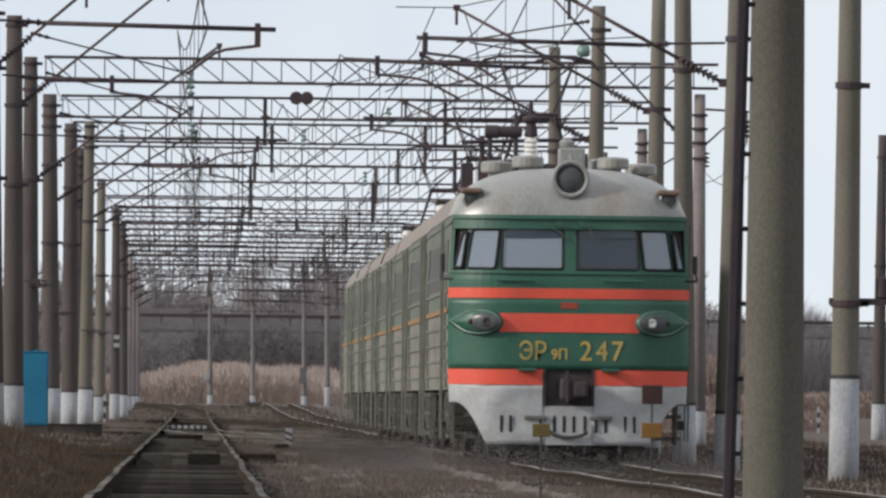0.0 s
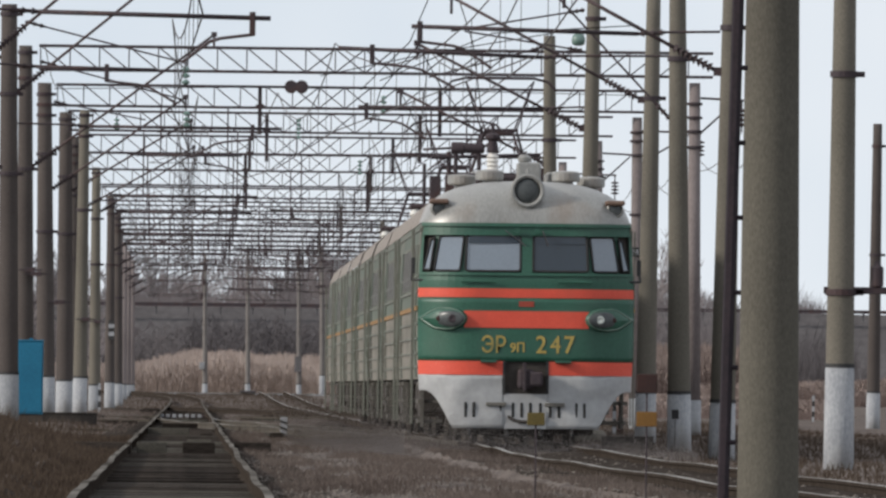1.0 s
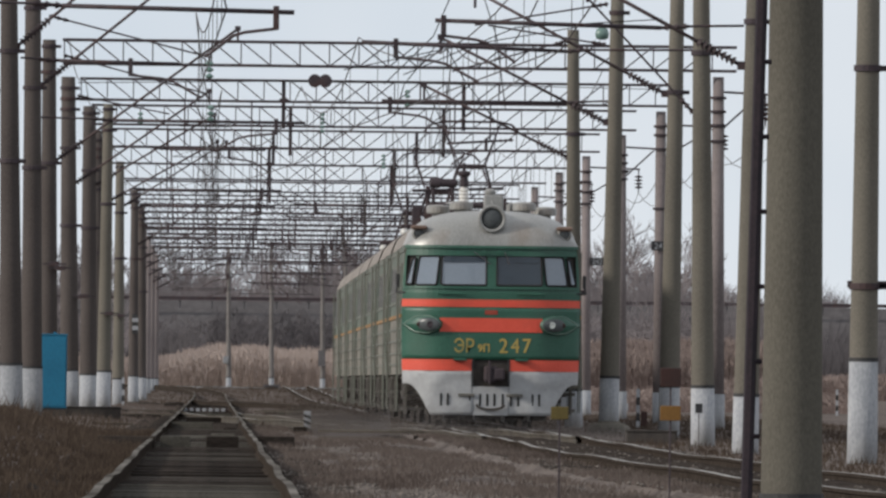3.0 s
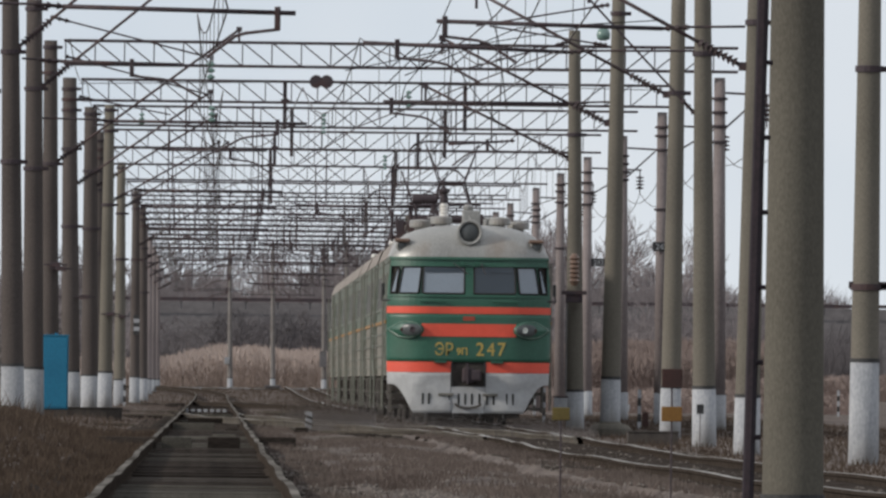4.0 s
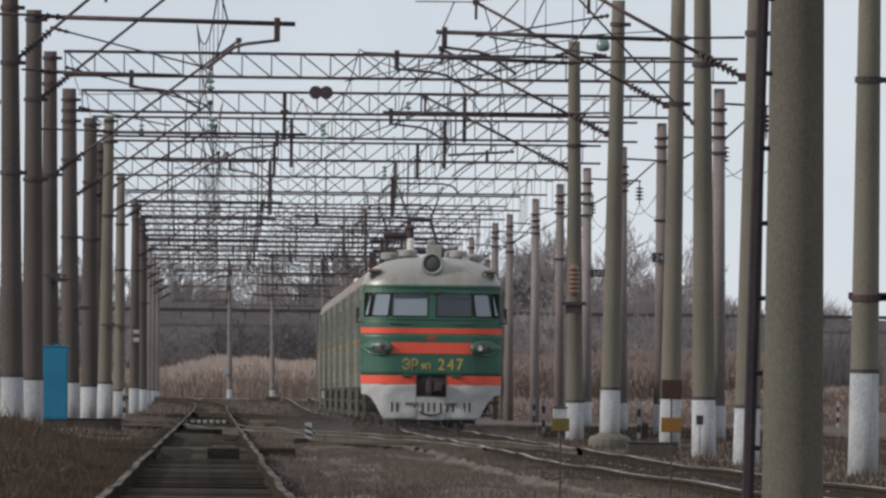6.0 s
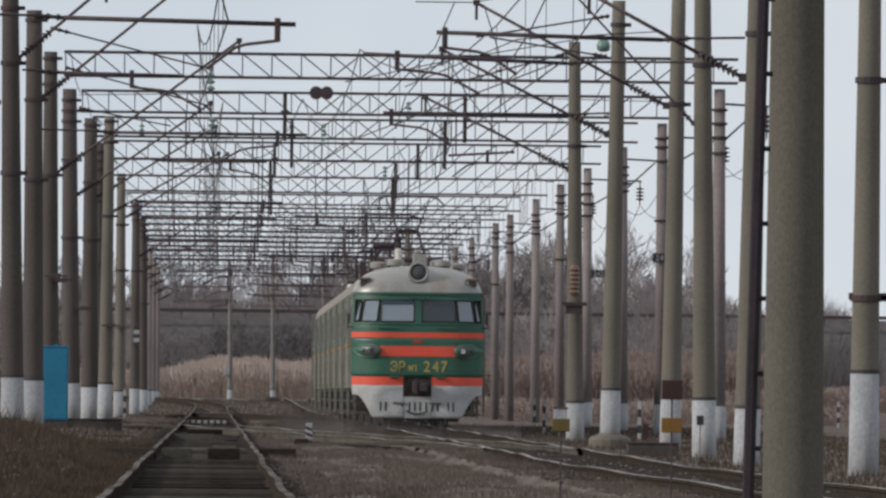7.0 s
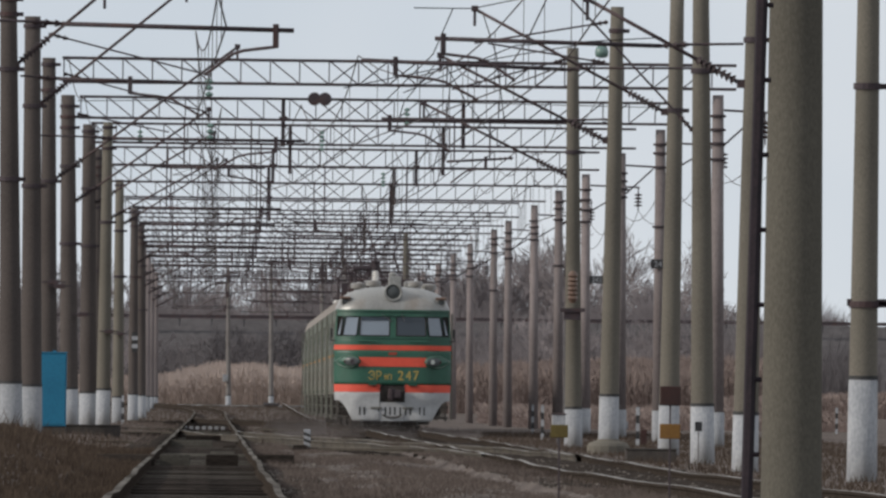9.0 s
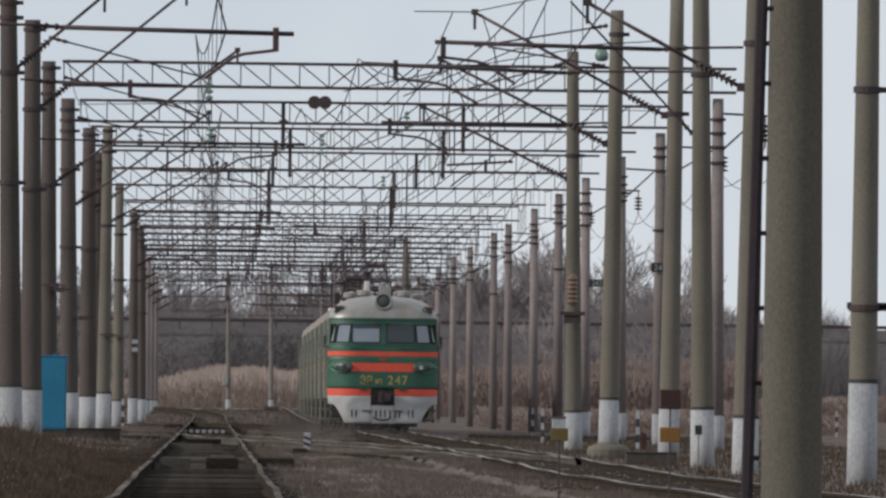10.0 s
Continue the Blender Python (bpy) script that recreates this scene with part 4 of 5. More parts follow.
def head_car():
    car = empty("train_head_car", 5.47, 198, 0)
    tagged(car, "green electric train head car with orange-red stripes, grey roof", "train")
    # lower front
    part("lower_stripe", front_sheet(-1, -0.2, 1.10, 1.32, 0.008), RED, car, "orange-red stripe")
    part("lower_stripe", front_sheet(0.2, 1, 1.10, 1.32, 0.008), RED, car, "orange-red stripe")
    panel = part("front_panel", front_sheet(-1, 1, 1.32, 2.345, 0.0, nu=40, nz=12, dent=0.008), GREEN, car, "glossy dark green front sheet", smooth=True)
    part("upper_stripe", front_sheet(-1, 1, 2.345, 2.49, 0.006, nu=30), RED, car, "orange-red stripe")
    part("window_ledge", front_sheet(-1, 1, 2.49, 2.74, 0.0, nu=30), GREEN, car)
    part("window_header", front_sheet(-1, 1, 3.36, 3.50, 0.0, nu=30), GREEN, car)
    part("ledge_bead", front_sheet(-0.99, 0.99, 2.70, 2.745, 0.035, 0.05, nu=30, nz=1), GREEN, car)
    part("header_bead", front_sheet(-0.99, 0.99, 3.345, 3.375, 0.03, 0.05, nu=30, nz=1), GREEN, car)
    part("gutter", front_sheet(-1.0, 1.0, 3.49, 3.545, 0.045, 0.08, nu=30, nz=1), GREEN, car, "raised gutter bead")
    part("emblem_panel", front_sheet(-0.575, 0.575, 1.86, 2.13, 0.012, 0.02), RED, panel, "orange-red panel")
    part("emblem", front_sheet(-0.07, 0.07, 2.2, 2.29, 0.01, 0.012), RED_FADED, panel, "faded dark red emblem")
    # windows
    for s in (-1, 1):
        # left pane carries a painted reflection, right pane is toned down
        pane_set(car, s, "windscreen", ((0.10, 2.77), (0.985, 2.77), (0.965, 3.345), (0.10, 3.345)), GLASS_CAB if s < 0 else GLASS_DARK, "windscreen with the sky reflection in its pale tint" if s < 0 else "windscreen tinted dark, without the reflection")
        # thin dark sheet stands in for the shade across the windscreen's top
        part("top_shade", front_sheet(min(s * 0.075, s * 0.55), max(s * 0.075, s * 0.55), 3.215, 3.335, -0.006, 0.006, 6, 2), GLASS_DARK, car, "dark strip for the shade along the glass top")
        pane_set(car, s, "quarter_window", ((1.075, 2.77), (1.49, 2.77), (1.395, 3.33), (1.01, 3.33)), GLASS_CAB, "slanted corner pane")
        pane_set(car, s, "corner_pane", ((1.55, 2.78), (1.655, 2.79), (1.535, 3.27), (1.475, 3.30)), GLASS_CAB, "narrow corner pane, reflection in its pale tint", 0.02)
        part("window_surround", front_sheet(min(s * 0.04, s * 0.865), max(s * 0.04, s * 0.865), 2.74, 3.36, -0.045, 0.03), GREEN, car)
        # near-black instead of green, so the recess keeps its shade in the colour
        part("recess", front_sheet(min(s * 0.86, s * 0.975), max(s * 0.86, s * 0.975), 2.74, 3.36, -0.10, 0.02), UNDER, car, "corner recess, shade in its dark colour")
        part("corner_post", front_sheet(min(s * 0.972, s * 1.0), max(s * 0.972, s * 1.0), 2.74, 3.36, 0.0, 0.08, 3), GREEN, car)
        # wiper, mirror, rail
        bm = tube(B(), (s * 0.3 - 0.05, -0.02, 3.42), (s * 0.3 + (0.28 if s < 0 else 0.04), 0.05, 3.18), 0.01)
        part("wiper", bm, STEEL_GREY, car)
        bm = tube(B(), (s * 0.16, -0.03, 3.42), (s * 0.16, 0.05, 3.42), 0.045, None, 12)
        part("wiper_motor", bm, GREEN, car)
        bm = B()
        box(bm, s * 1.82 - 0.035, s * 1.82 + 0.035, 0.55, 0.62, 2.72, 2.98, 0.015)
        tube(bm, (s * 1.5, 0.35, 2.62), (s * 1.85, 0.55, 2.62), 0.02)
        tube(bm, (s * 1.85, 0.55, 2.62), (s * 1.82, 0.58, 2.8), 0.018)
        part("mirror", bm, BLACK_BAND, car, "dark folding mirror")
        part("foot_rail", tube(B(), (s * 0.5, -0.05, 2.6), (s * 1.05, plan(1.05) - 0.05, 2.6), 0.015), GREEN, car)
        # buffer lamps in long fairings
        bm = B()
        g = []
        for j in range(13):
            a = -math.pi / 2 + math.pi * j / 12
            row = []
            for i in range(25):
                b = 2 * math.pi * i / 24
                lx, lz = 0.36 * math.cos(b), 0.2 * math.sin(b) * (1 if math.cos(b) < 0 else 1 - 0.72 * math.cos(b) ** 1.5)
                k = 1 - j / 12
                x = s * (1.30 + 0.09 * (1 if math.cos(b) > 0 else 0) + lx * k)
                row.append(bm.verts.new((x, plan(x) - 0.15 * math.sqrt(max(0, 1 - k * k)), 2.0 + lz * k)))
            g.append(row)
        for j in range(12):
            for i in range(24):
                bm.faces.new((g[j][i], g[j][i + 1], g[j + 1][i + 1], g[j + 1][i]))
        rim = [v.co.copy() for v in g[2][:24]]
        bmesh.ops.recalc_face_normals(bm, faces=bm.faces)
        lamp = part("lamp_fairing", bm, GREEN, car, "streamlined green lamp fairing", smooth=True)
        # added ring paints the highlight along the fairing's outline
        part("fairing_highlight", sweep(B(), rim, 0.014, 6, True), GREEN_GLINT, lamp, "pale rim for the gloss highlight")
        bm, g = B(), []
        for j in range(7):                                    # dark glazed mouth, bulging with the fairing
            k = 1 - j / 6
            row = []
            for i in range(24):
                b = 2 * math.pi * i / 24
                x = s * (1.24 + 0.235 * math.cos(b) * k)
                row.append(bm.verts.new((x, plan(x) - 0.128 - 0.036 * math.sqrt(max(0, 1 - k * k)), 2.0 + 0.128 * math.sin(b) * k)))
            g.append(row)
        for j in range(6):
            for i in range(24):
                bm.faces.new((g[j][i], g[j][(i + 1) % 24], g[j + 1][(i + 1) % 24], g[j + 1][i]))
        bmesh.ops.recalc_face_normals(bm, faces=bm.faces)
        part("lamp_glass", bm, LENS, lamp, "dark oval lamp glass", smooth=True)
        part("lamp_reflector", lathe(B(), ((0.07, 0.0), (0.066, 0.02), (0.05, 0.026), (0.01, 0.015)), (s * 1.19, plan(1.19) - 0.155, 2.0), "y", 18), LENS_CLEAR if s > 0 else STEEL_DARK, lamp, "round lamp reflector")
        part("tail_lamp", lathe(B(), ((0.045, 0.0), (0.04, 0.02), (0.01, 0.028)), (s * 1.41, plan(1.41) - 0.14, 2.0), "y", 14), RED_DARK, lamp, "small dark red tail lamp")
        # roof marker lamps
        bm = lathe(B(), ((0.15, -0.2), (0.14, 0.06), (0.11, 0.09), (0.1, 0.05)), (s * 1.42, plan(1.42) + 0.28, 3.78), "y", 18)
        part("marker_lamp", bm, SILVER, car, "hooded roof marker lamp", smooth=False)
        part("lamp_hood", box(B(), s * 1.42 - 0.16, s * 1.42 + 0.16, plan(1.42) + 0.1, plan(1.42) + 0.45, 3.845, 3.93, 0.035), PORCELAIN_TAN, car, "rusty lamp hood")
        part("marker_glass", lathe(B(), ((0.095, 0.0), (0.09, 0.03), (0.01, 0.04)), (s * 1.42, plan(1.42) + 0.23, 3.78), "y", 16), LENS, car)
        part("step_plate", box(B(), s * 0.6 - 0.13, s * 0.6 + 0.13, -0.16, 0.02, 1.30, 1.34, 0.008), GREEN, car)
    part("centre_pillar", front_sheet(-0.05, 0.05, 2.74, 3.36, 0.0, 0.08, 3), GREEN, car)
    # plain dark board behind the glass, the cab's shade in its colour
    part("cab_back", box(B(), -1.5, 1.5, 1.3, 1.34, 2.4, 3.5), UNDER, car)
    # roof dome and headlight
    part("front_roof", roof_sheet(0, 3.2, 1.35), SILVER, car, "dull silver domed roof front, rust-streaked", smooth=True)
    bm = lathe(B(), ((0.20, -0.9), (0.235, -0.3), (0.25, 0.05), (0.275, 0.07), (0.275, 0.12), (0.245, 0.135), (0.21, 0.12), (0.20, 0.05)), (0.0, 0.28, 4.07), "y", 32)
    light = part("headlight", bm, SILVER, car, "large round roof headlight", smooth=False)
    part("headlight_glass", lathe(B(), ((0.205, 0.0), (0.19, 0.03), (0.1, 0.05), (0.01, 0.055)), (0.0, 0.22, 4.07), "y", 28), LENS, light, "dark headlight glass", smooth=True)
    part("headlight_bolt", tube(B(), (0, 0.2, 4.35), (0, 0.2, 4.43), 0.02), SILVER, light)
    part("headlight_bolt", tube(B(), (0, 0.2, 3.72), (0, 0.2, 3.79), 0.02), SILVER, light)
    # skirt with wheel-arch cut-outs
    def arch(u, z):
        a = max(0.0, (abs(u) - 0.70) / 0.30)
        low = 0.24 + 0.60 * math.sin(math.pi / 2 * min(1.0, a * 1.2))
        k = (z - 0.24) / 0.86
        return low + (1.10 - low) * k
    for u0, u1 in ((-1, -0.2), (0.2, 1)):
        part("skirt", front_sheet(u0, u1, 0.24, 1.10, 0.0, 0.03, 26, 12, arch, 0.03), SKIRT, car, "pale grey dented front skirt", smooth=True)
    part("skirt", front_sheet(-0.2, 0.2, 0.24, 0.8, 0.0, 0.03, 6, 4), SKIRT, car, "pale grey front skirt")
    for x in (-0.96, -0.83, -0.54, -0.2, -0.06, 0.08, 0.24, 0.4, 0.54, 0.82, 0.95, -0.4):
        part("skirt_slot", box(B(), x - 0.022, x + 0.022, -0.012 + plan(x), plan(x) + 0.01, 0.42, 0.66, 0.015), ROOF_RUBBER, car, "dark upright slot")
    for x in (-0.47, 0.47):
        part("skirt_bracket", box(B(), x - 0.16, x + 0.16, -0.05, 0.01, 0.60, 0.66, 0.01), POST_DUSTY, car)
    bm = sweep(B(), [(0.27 * math.cos(w), -0.05, 0.45 + 0.1 * math.sin(w)) for w in (math.pi + math.pi * k / 10 for k in range(11))], 0.025)
    part("coupler_loop", bm, UNDER, car, "dark steel loop")
    # coupler pocket
    bm = box(B(), -0.34, 0.34, 0.05, 0.9, 0.8, 1.33)
    part("coupler_pocket", bm, UNDER, car, "dark coupler pocket")
    bm = box(B(), -0.13, 0.13, -0.25, 0.5, 0.88, 1.2, 0.05)
    box(bm, 0.05, 0.27, -0.28, 0.0, 0.92, 1.16, 0.04)
    box(bm, -0.05, 0.0, -0.3, -0.1, 0.85, 1.3, 0.01)
    part("coupler", bm, STEEL_DARK, car, "rusted automatic coupler")
    for x in (-0.35, 0.35):
        part("pocket_frame", box(B(), x - 0.02, x + 0.02, -0.02, 0.04, 0.8, 1.33), BLACK_BAND, car)
    # hoses and obstacle boards under the skirt
    for x in (-0.9, -0.3, 0.25, 0.75):
        part("air_hose", tube(B(), (x, 0.06, 0.35), (x, 0.02, 0.12), 0.03), ROOF_RUBBER, car)
    part("life_guard", box(B(), -1.1, 1.1, 0.25, 0.32, 0.14, 0.26), UNDER, car)
    # number
    lettering("ЭР", 0.275, 0.38, -0.71, 1.46, car, "yellow painted class letters")
    lettering("9П", 0.155, 0.22, -0.25, 1.47, car, "small yellow class letters")
    for k, figure in enumerate("247"):
        lettering(figure, 0.275, 0.158, 0.165 + 0.228 * k, 1.46, car, "yellow painted figure")
    roof_gear(car)
    part("roof", roof_sheet(3.2, 19.5, 0), ROOF_DIRTY, car, "dusty grey-brown arched roof", smooth=True)
    car_body(car, 0.52, False)
    return car


def coach(i):
    car = empty("train_coach", 5.47, 198 + CAR * i, 0)
    tagged(car, "dusty green electric train coach with grey-brown roof", "train coach", "coaches of the train")
    part("roof", roof_sheet(0.1, 19.5, 0), ROOF_DIRTY, car, "dusty grey-brown arched roof", smooth=True)
    part("end_wall", box(B(), -1.62, 1.62, 0.1, 0.16, 1.0, 3.6), GREEN_DIRTY, car)
    car_body(car, 0.1, i in (1, 3, 5))
    return car


TRAIN = [head_car()] + [coach(i) for i in range(1, 7)]


# ---- blue cabinet, posts and signs ----
ob = empty("equipment_cabinet", -3.65, 330, -0.07)
tagged(ob, "bright blue upright trackside cabinet on dark legs", "cabinet")
body = part("body", box(B(), -0.31, 0.31, -0.25, 0.25, 0.22, 1.96, 0.015), BLUE, ob)
part("door", box(B(), -0.28, 0.28, -0.265, -0.252, 0.27, 1.90, 0.004), BLUE, ob)
part("lid", box(B(), -0.33, 0.33, -0.27, 0.27, 1.96, 1.99, 0.008), BLUE, ob)
part("base", box(B(), -0.30, 0.30, -0.22, 0.22, -0.1, 0.22), UNDER, ob, "dark plinth")
part("hinge", box(B(), -0.02, 0.05, -0.03, 0.03, 1.985, 2.03), BLUE, ob)


def striped_post(x, y, z, h=1.0, w=0.09):
    ob = empty("marker_post", x, y, z)
    tagged(ob, "short black and white striped concrete marker post", "marker post", "striped marker posts")
    n = 5
    for k in range(n):
        part("stripe", box(B(), -w / 2, w / 2, -w / 2, w / 2, h * k / n, h * (k + 1) / n), BLACK_BAND if k in (1, 3) else WHITEWASH, ob)
    part("cap", box(B(), -w / 2 + 0.01, w / 2 - 0.01, -w / 2 + 0.01, w / 2 - 0.01, h, h + 0.02), WHITEWASH, ob)


for x, y, z in ((11.09, 473, -0.25), (9.73, 402, -0.25), (12.3, 466, -0.25), (17.85, 487, -0.25), (15.27, 412, -0.25), (24.1, 531, -0.25), (-4.77, 470, -0.1), (-4.3, 455, -0.1),
                (-2.9, 470, -0.1), (10.9, 350, -0.25)):
    striped_post(x, y, z)

ob = empty("fouling_post", 2.19, 298, -0.22)
tagged(ob, "small diagonal-striped black and white fouling post", "marker post")
part("post", box(B(), -0.075, 0.075, -0.075, 0.075, 0.0, 0.44, 0.01), WHITEWASH, ob)
for k in range(3):
    bm = B()
    v = [bm.verts.new(p) for p in ((-0.078, -0.082, 0.06 + 0.13 * k), (0.078, -0.082, 0.0 + 0.13 * k), (0.078, -0.082, 0.06 + 0.13 * k), (-0.078, -0.082, 0.12 + 0.13 * k))]
    f = bm.faces.new(v)
    ret = bmesh.ops.extrude_face_region(bm, geom=[f])
    bmesh.ops.translate(bm, vec=(0, 0.01, 0), verts=[g for g in ret["geom"] if isinstance(g, bmesh.types.BMVert)])
    part("stripe", bm, BLACK_BAND, ob)


def sign(name, x, y, plates, top, label, z0=-0.3):
    ob = empty(name, x, y, z0)
    tagged(ob, label, "railway sign")
    part("stem", tube(B(), (0, 0, -0.2), (0, 0, top - z0), 0.008), STEEL_DARK, ob, "thin steel stem")
    for px, z, w, h, mt in plates:
        part("plate", box(B(), px - w / 2, px + w / 2, -0.025, -0.012, z - z0 - h / 2, z - z0 + h / 2, 0.006), mt, ob)
    return ob


sign("signal_sign", 4.11, 120, [(0, 0.935, 0.18, 0.165, RED_DARK), (0, 0.625, 0.18, 0.13, AMBER)], 0.95, "thin stem with dark red plate over amber plate")
sign("signal_sign", 3.10, 118, [(0.0, 0.62, 0.15, 0.11, OCHRE)], 0.6, "thin stem with small ochre plate")
sign("warning_stake", 8.82, 247, [(0, 0.46, 0.13, 0.17, PLATE_BLACK)], 0.5, "low stake with small black plate", -0.25)
sign("white_marker", 14.2, 474, [(0, 0.1, 0.36, 0.26, WHITEWASH)], 0.2, "low stake with small white plate", -0.25)
sign("red_marker", 10.9, 345, [(0, 0.02, 0.16, 0.36, RED_DARK)], 0.2, "low dark red marker", -0.25)

for x, y, w, h in ((8.45, 262, 0.95, 0.18), (-3.1, 400, 1.6, 0.16), (-2.75, 331, 1.4, 0.37), (3.2, 292, 0.42, 0.16)):
    ob = part("cable_trough", box(box(B(), x - w / 2, x + w / 2, y - 0.3, y + 0.3, -0.35, -0.2 + h, 0.015), x - w / 2 - 0.02, x + w / 2 + 0.02, y - 0.32, y + 0.32, -0.2 + h, -0.17 + h, 0.01), UNDER)
    tagged(ob, "dark low cable trough with lid beside the track", "cable trough", "cable troughs")

def timber_block(x, y, w, mat, h=0.15, z=-0.15):
    ob = part("timber_block", box(B(), x - w / 2, x + w / 2, y - 0.12, y + 0.12, z - 0.15, z + h, 0.012), mat)
    tagged(ob, "squared timber block lying across the track", "timber", "timber blocks")


for x, w, mt in ((-1.2, 0.95, SLEEPER), (-0.42, 0.46, SLEEPER_PALE), (0.3, 0.5, SLEEPER), (1.12, 0.6, SLEEPER)):
    timber_block(x, 213 + 2 * x, w, mt)
for x, y, w, mt in ((-0.3, 300, 0.9, SLEEPER_PALE), (0.1, 340, 1.2, SLEEPER), (0.0, 378, 1.3, SLEEPER_PALE), (-2.0, 360, 1.6, SLEEPER), (-2.6, 318, 0.9, SLEEPER_PALE), (1.9, 320, 1.2, SLEEPER)):
    timber_block(x, y, w, mt, 0.1)
litter = random.Random(31)
for k in range(46):
    x, y = litter.choice((litter.uniform(-3.4, -1.2), litter.uniform(1.2, 4.4), litter.uniform(-0.7, 0.7))), litter.uniform(235, 640)
    timber_block(x, y, litter.uniform(0.25, 1.1), litter.choice((SLEEPER, SLEEPER, SLEEPER_PALE)), litter.uniform(0.02, 0.12), -0.2)
for x, y, ln, turn in ((-2.3, 372, 3.2, 62), (-2.0, 415, 2.6, 75), (2.2, 330, 3.0, 70), (2.9, 420, 3.4, 60), (-2.6, 290, 2.2, 80), (3.3, 262, 2.4, 72)):
    ob = part("rail_offcut", box(box(B(), -0.035, 0.035, -ln / 2, ln / 2, 0.1, 0.15, 0.008), -0.07, 0.07, -ln / 2, ln / 2, 0.0, 0.02), RAIL_TAN, at=pose(x, y, -0.2, 0, 0, turn))
    tagged(ob, "rusty loose length of rail lying beside the track", "rail", "loose rails")
ob = empty("point_rodding", -0.1, 440, -0.2)
tagged(ob, "point rods with white insulating blocks between the rails", "point rodding")
part("rod", tube(B(), (-0.75, 0, 0.1), (0.75, 0, 0.1), 0.03), STEEL_DARK, ob)
for k in range(7):
    part("block", box(B(), -0.68 + 0.2 * k, -0.56 + 0.2 * k, -0.06, 0.06, 0.06, 0.16, 0.01), WHITEWASH, ob)
ob = part("platform_kerb", box(B(), -9.0, 9.5, 955, 956, -0.6, 0.40, 0.02), WHITEWASH)
tagged(ob, "low pale concrete kerb across the far end of the tracks", "kerb")
for x, y in ((-4.0, 930), (3.5, 940)):
    ob = part("relay_box", box(box(B(), x - 0.45, x + 0.45, y - 0.3, y + 0.3, -0.6, 0.25, 0.03), x - 0.5, x + 0.5, y - 0.35, y + 0.35, 0.25, 0.31, 0.02), STEEL_GREY)
    tagged(ob, "small grey-blue trackside relay box", "relay box", "relay boxes")
concrete_pole(21.5, 432, 0.05, -0.3, 0.9, 9.3, CONCRETE_DARK, (8.6, 5.2))
ob = empty("pole_transformer", 9.55, 199, 2.36)
tagged(ob, "dark transformer on a steel arm fixed to a mast", "transformer")
part("arm", box(B(), -0.3, 0.75, -0.05, 0.05, -0.06, 0.04, 0.01), STEEL_DARK, ob)
part("tank", lathe(B(), ((0.07, 0.04), (0.09, 0.06), (0.09, 0.32), (0.05, 0.36), (0.03, 0.42)), (0.47, 0, 0), n=14), STEEL_DARK, ob)

ob = empty("junction_box", 8.40, 330, -0.2)
tagged(ob, "small white junction box on a short post", "junction box")
part("post", box(B(), -0.04, 0.04, -0.04, 0.04, -0.2, 0.45), STEEL_GREY, ob)
part("box", box(B(), -0.16, 0.16, -0.12, 0.12, 0.42, 0.76, 0.015), WHITEWASH, ob)
part("lid", box(B(), -0.18, 0.18, -0.14, 0.14, 0.76, 0.80, 0.01), TUBE, ob, "rusty lid")
ob = empty("striped_plate", -3.40, 625.6, 2.9)
tagged(ob, "upright black and white striped plate on a mast", "sign")
for k in range(5):
    part("stripe", box(B(), -0.13, 0.13, -0.015, 0.015, 0.18 * k, 0.18 * k + 0.18), WHITEWASH if k % 2 else BLACK_BAND, ob)
for x, y, z in ((-3.55, 392.7, 3.2), (-3.9, 349.7, 3.75), (-3.1, 430.7, 2.9), (-3.5, 544.7, 3.35), (-3.75, 349.6, 3.65)):
    ob = empty("mast_clamp_box", x, y, z)
    tagged(ob, "small dark steel terminal box clamped to a mast", "terminal box", "mast terminal boxes")
    part("case", box(B(), -0.13, 0.13, -0.06, 0.06, -0.06, 0.06, 0.012), STEEL_DARK, ob)
    part("strap", box(B(), -0.3, 0.3, 0.0, 0.03, -0.02, 0.02), STEEL_DARK, ob)
# leaning iron post beside the nearest mast
ob = empty("iron_post", 3.84, 96, -0.3)
tagged(ob, "leaning dark iron post with bolt heads", "post")
part("web", tube(B(), (0, 0, 0), (0.1, 0, 5.0), 0.04, None, 6), IRON, ob)
part("flange", tube(B(), (0.03, 0.03, 0), (0.13, 0.03, 5.0), 0.02, None, 4), IRON, ob)
for k in range(9):
    part("bolt", tube(B(), (0.03 + 0.011 * k, 0, 0.3 + 0.52 * k), (0.085 + 0.011 * k, 0, 0.3 + 0.52 * k), 0.018, None, 6), IRON, ob)


# switch-disc mast gear on the mast by y 334
ob = empty("disconnector", 8.78, 333.5, 3.1)
tagged(ob, "brown ribbed disconnector insulator with bracket on a mast", "disconnector")
part("insulator", lathe(B(), ((0.06, 0.0),) + tuple((0.13 if k % 2 else 0.09, 0.06 + 0.055 * k) for k in range(12)) + ((0.05, 0.78),), (0, -0.3, 0.15), n=14), PORCELAIN_TAN, ob)
part("bracket", box(box(B(), -0.3, 0.3, -0.4, 0.1, -0.06, 0.03), -0.2, 0.2, -0.36, 0.0, -0.25, -0.06), STEEL_DARK, ob)
part("drive_rod", tube(B(), (-0.18, -0.3, -3.0), (-0.18, -0.3, 0.0), 0.02), STEEL_GREY, ob)

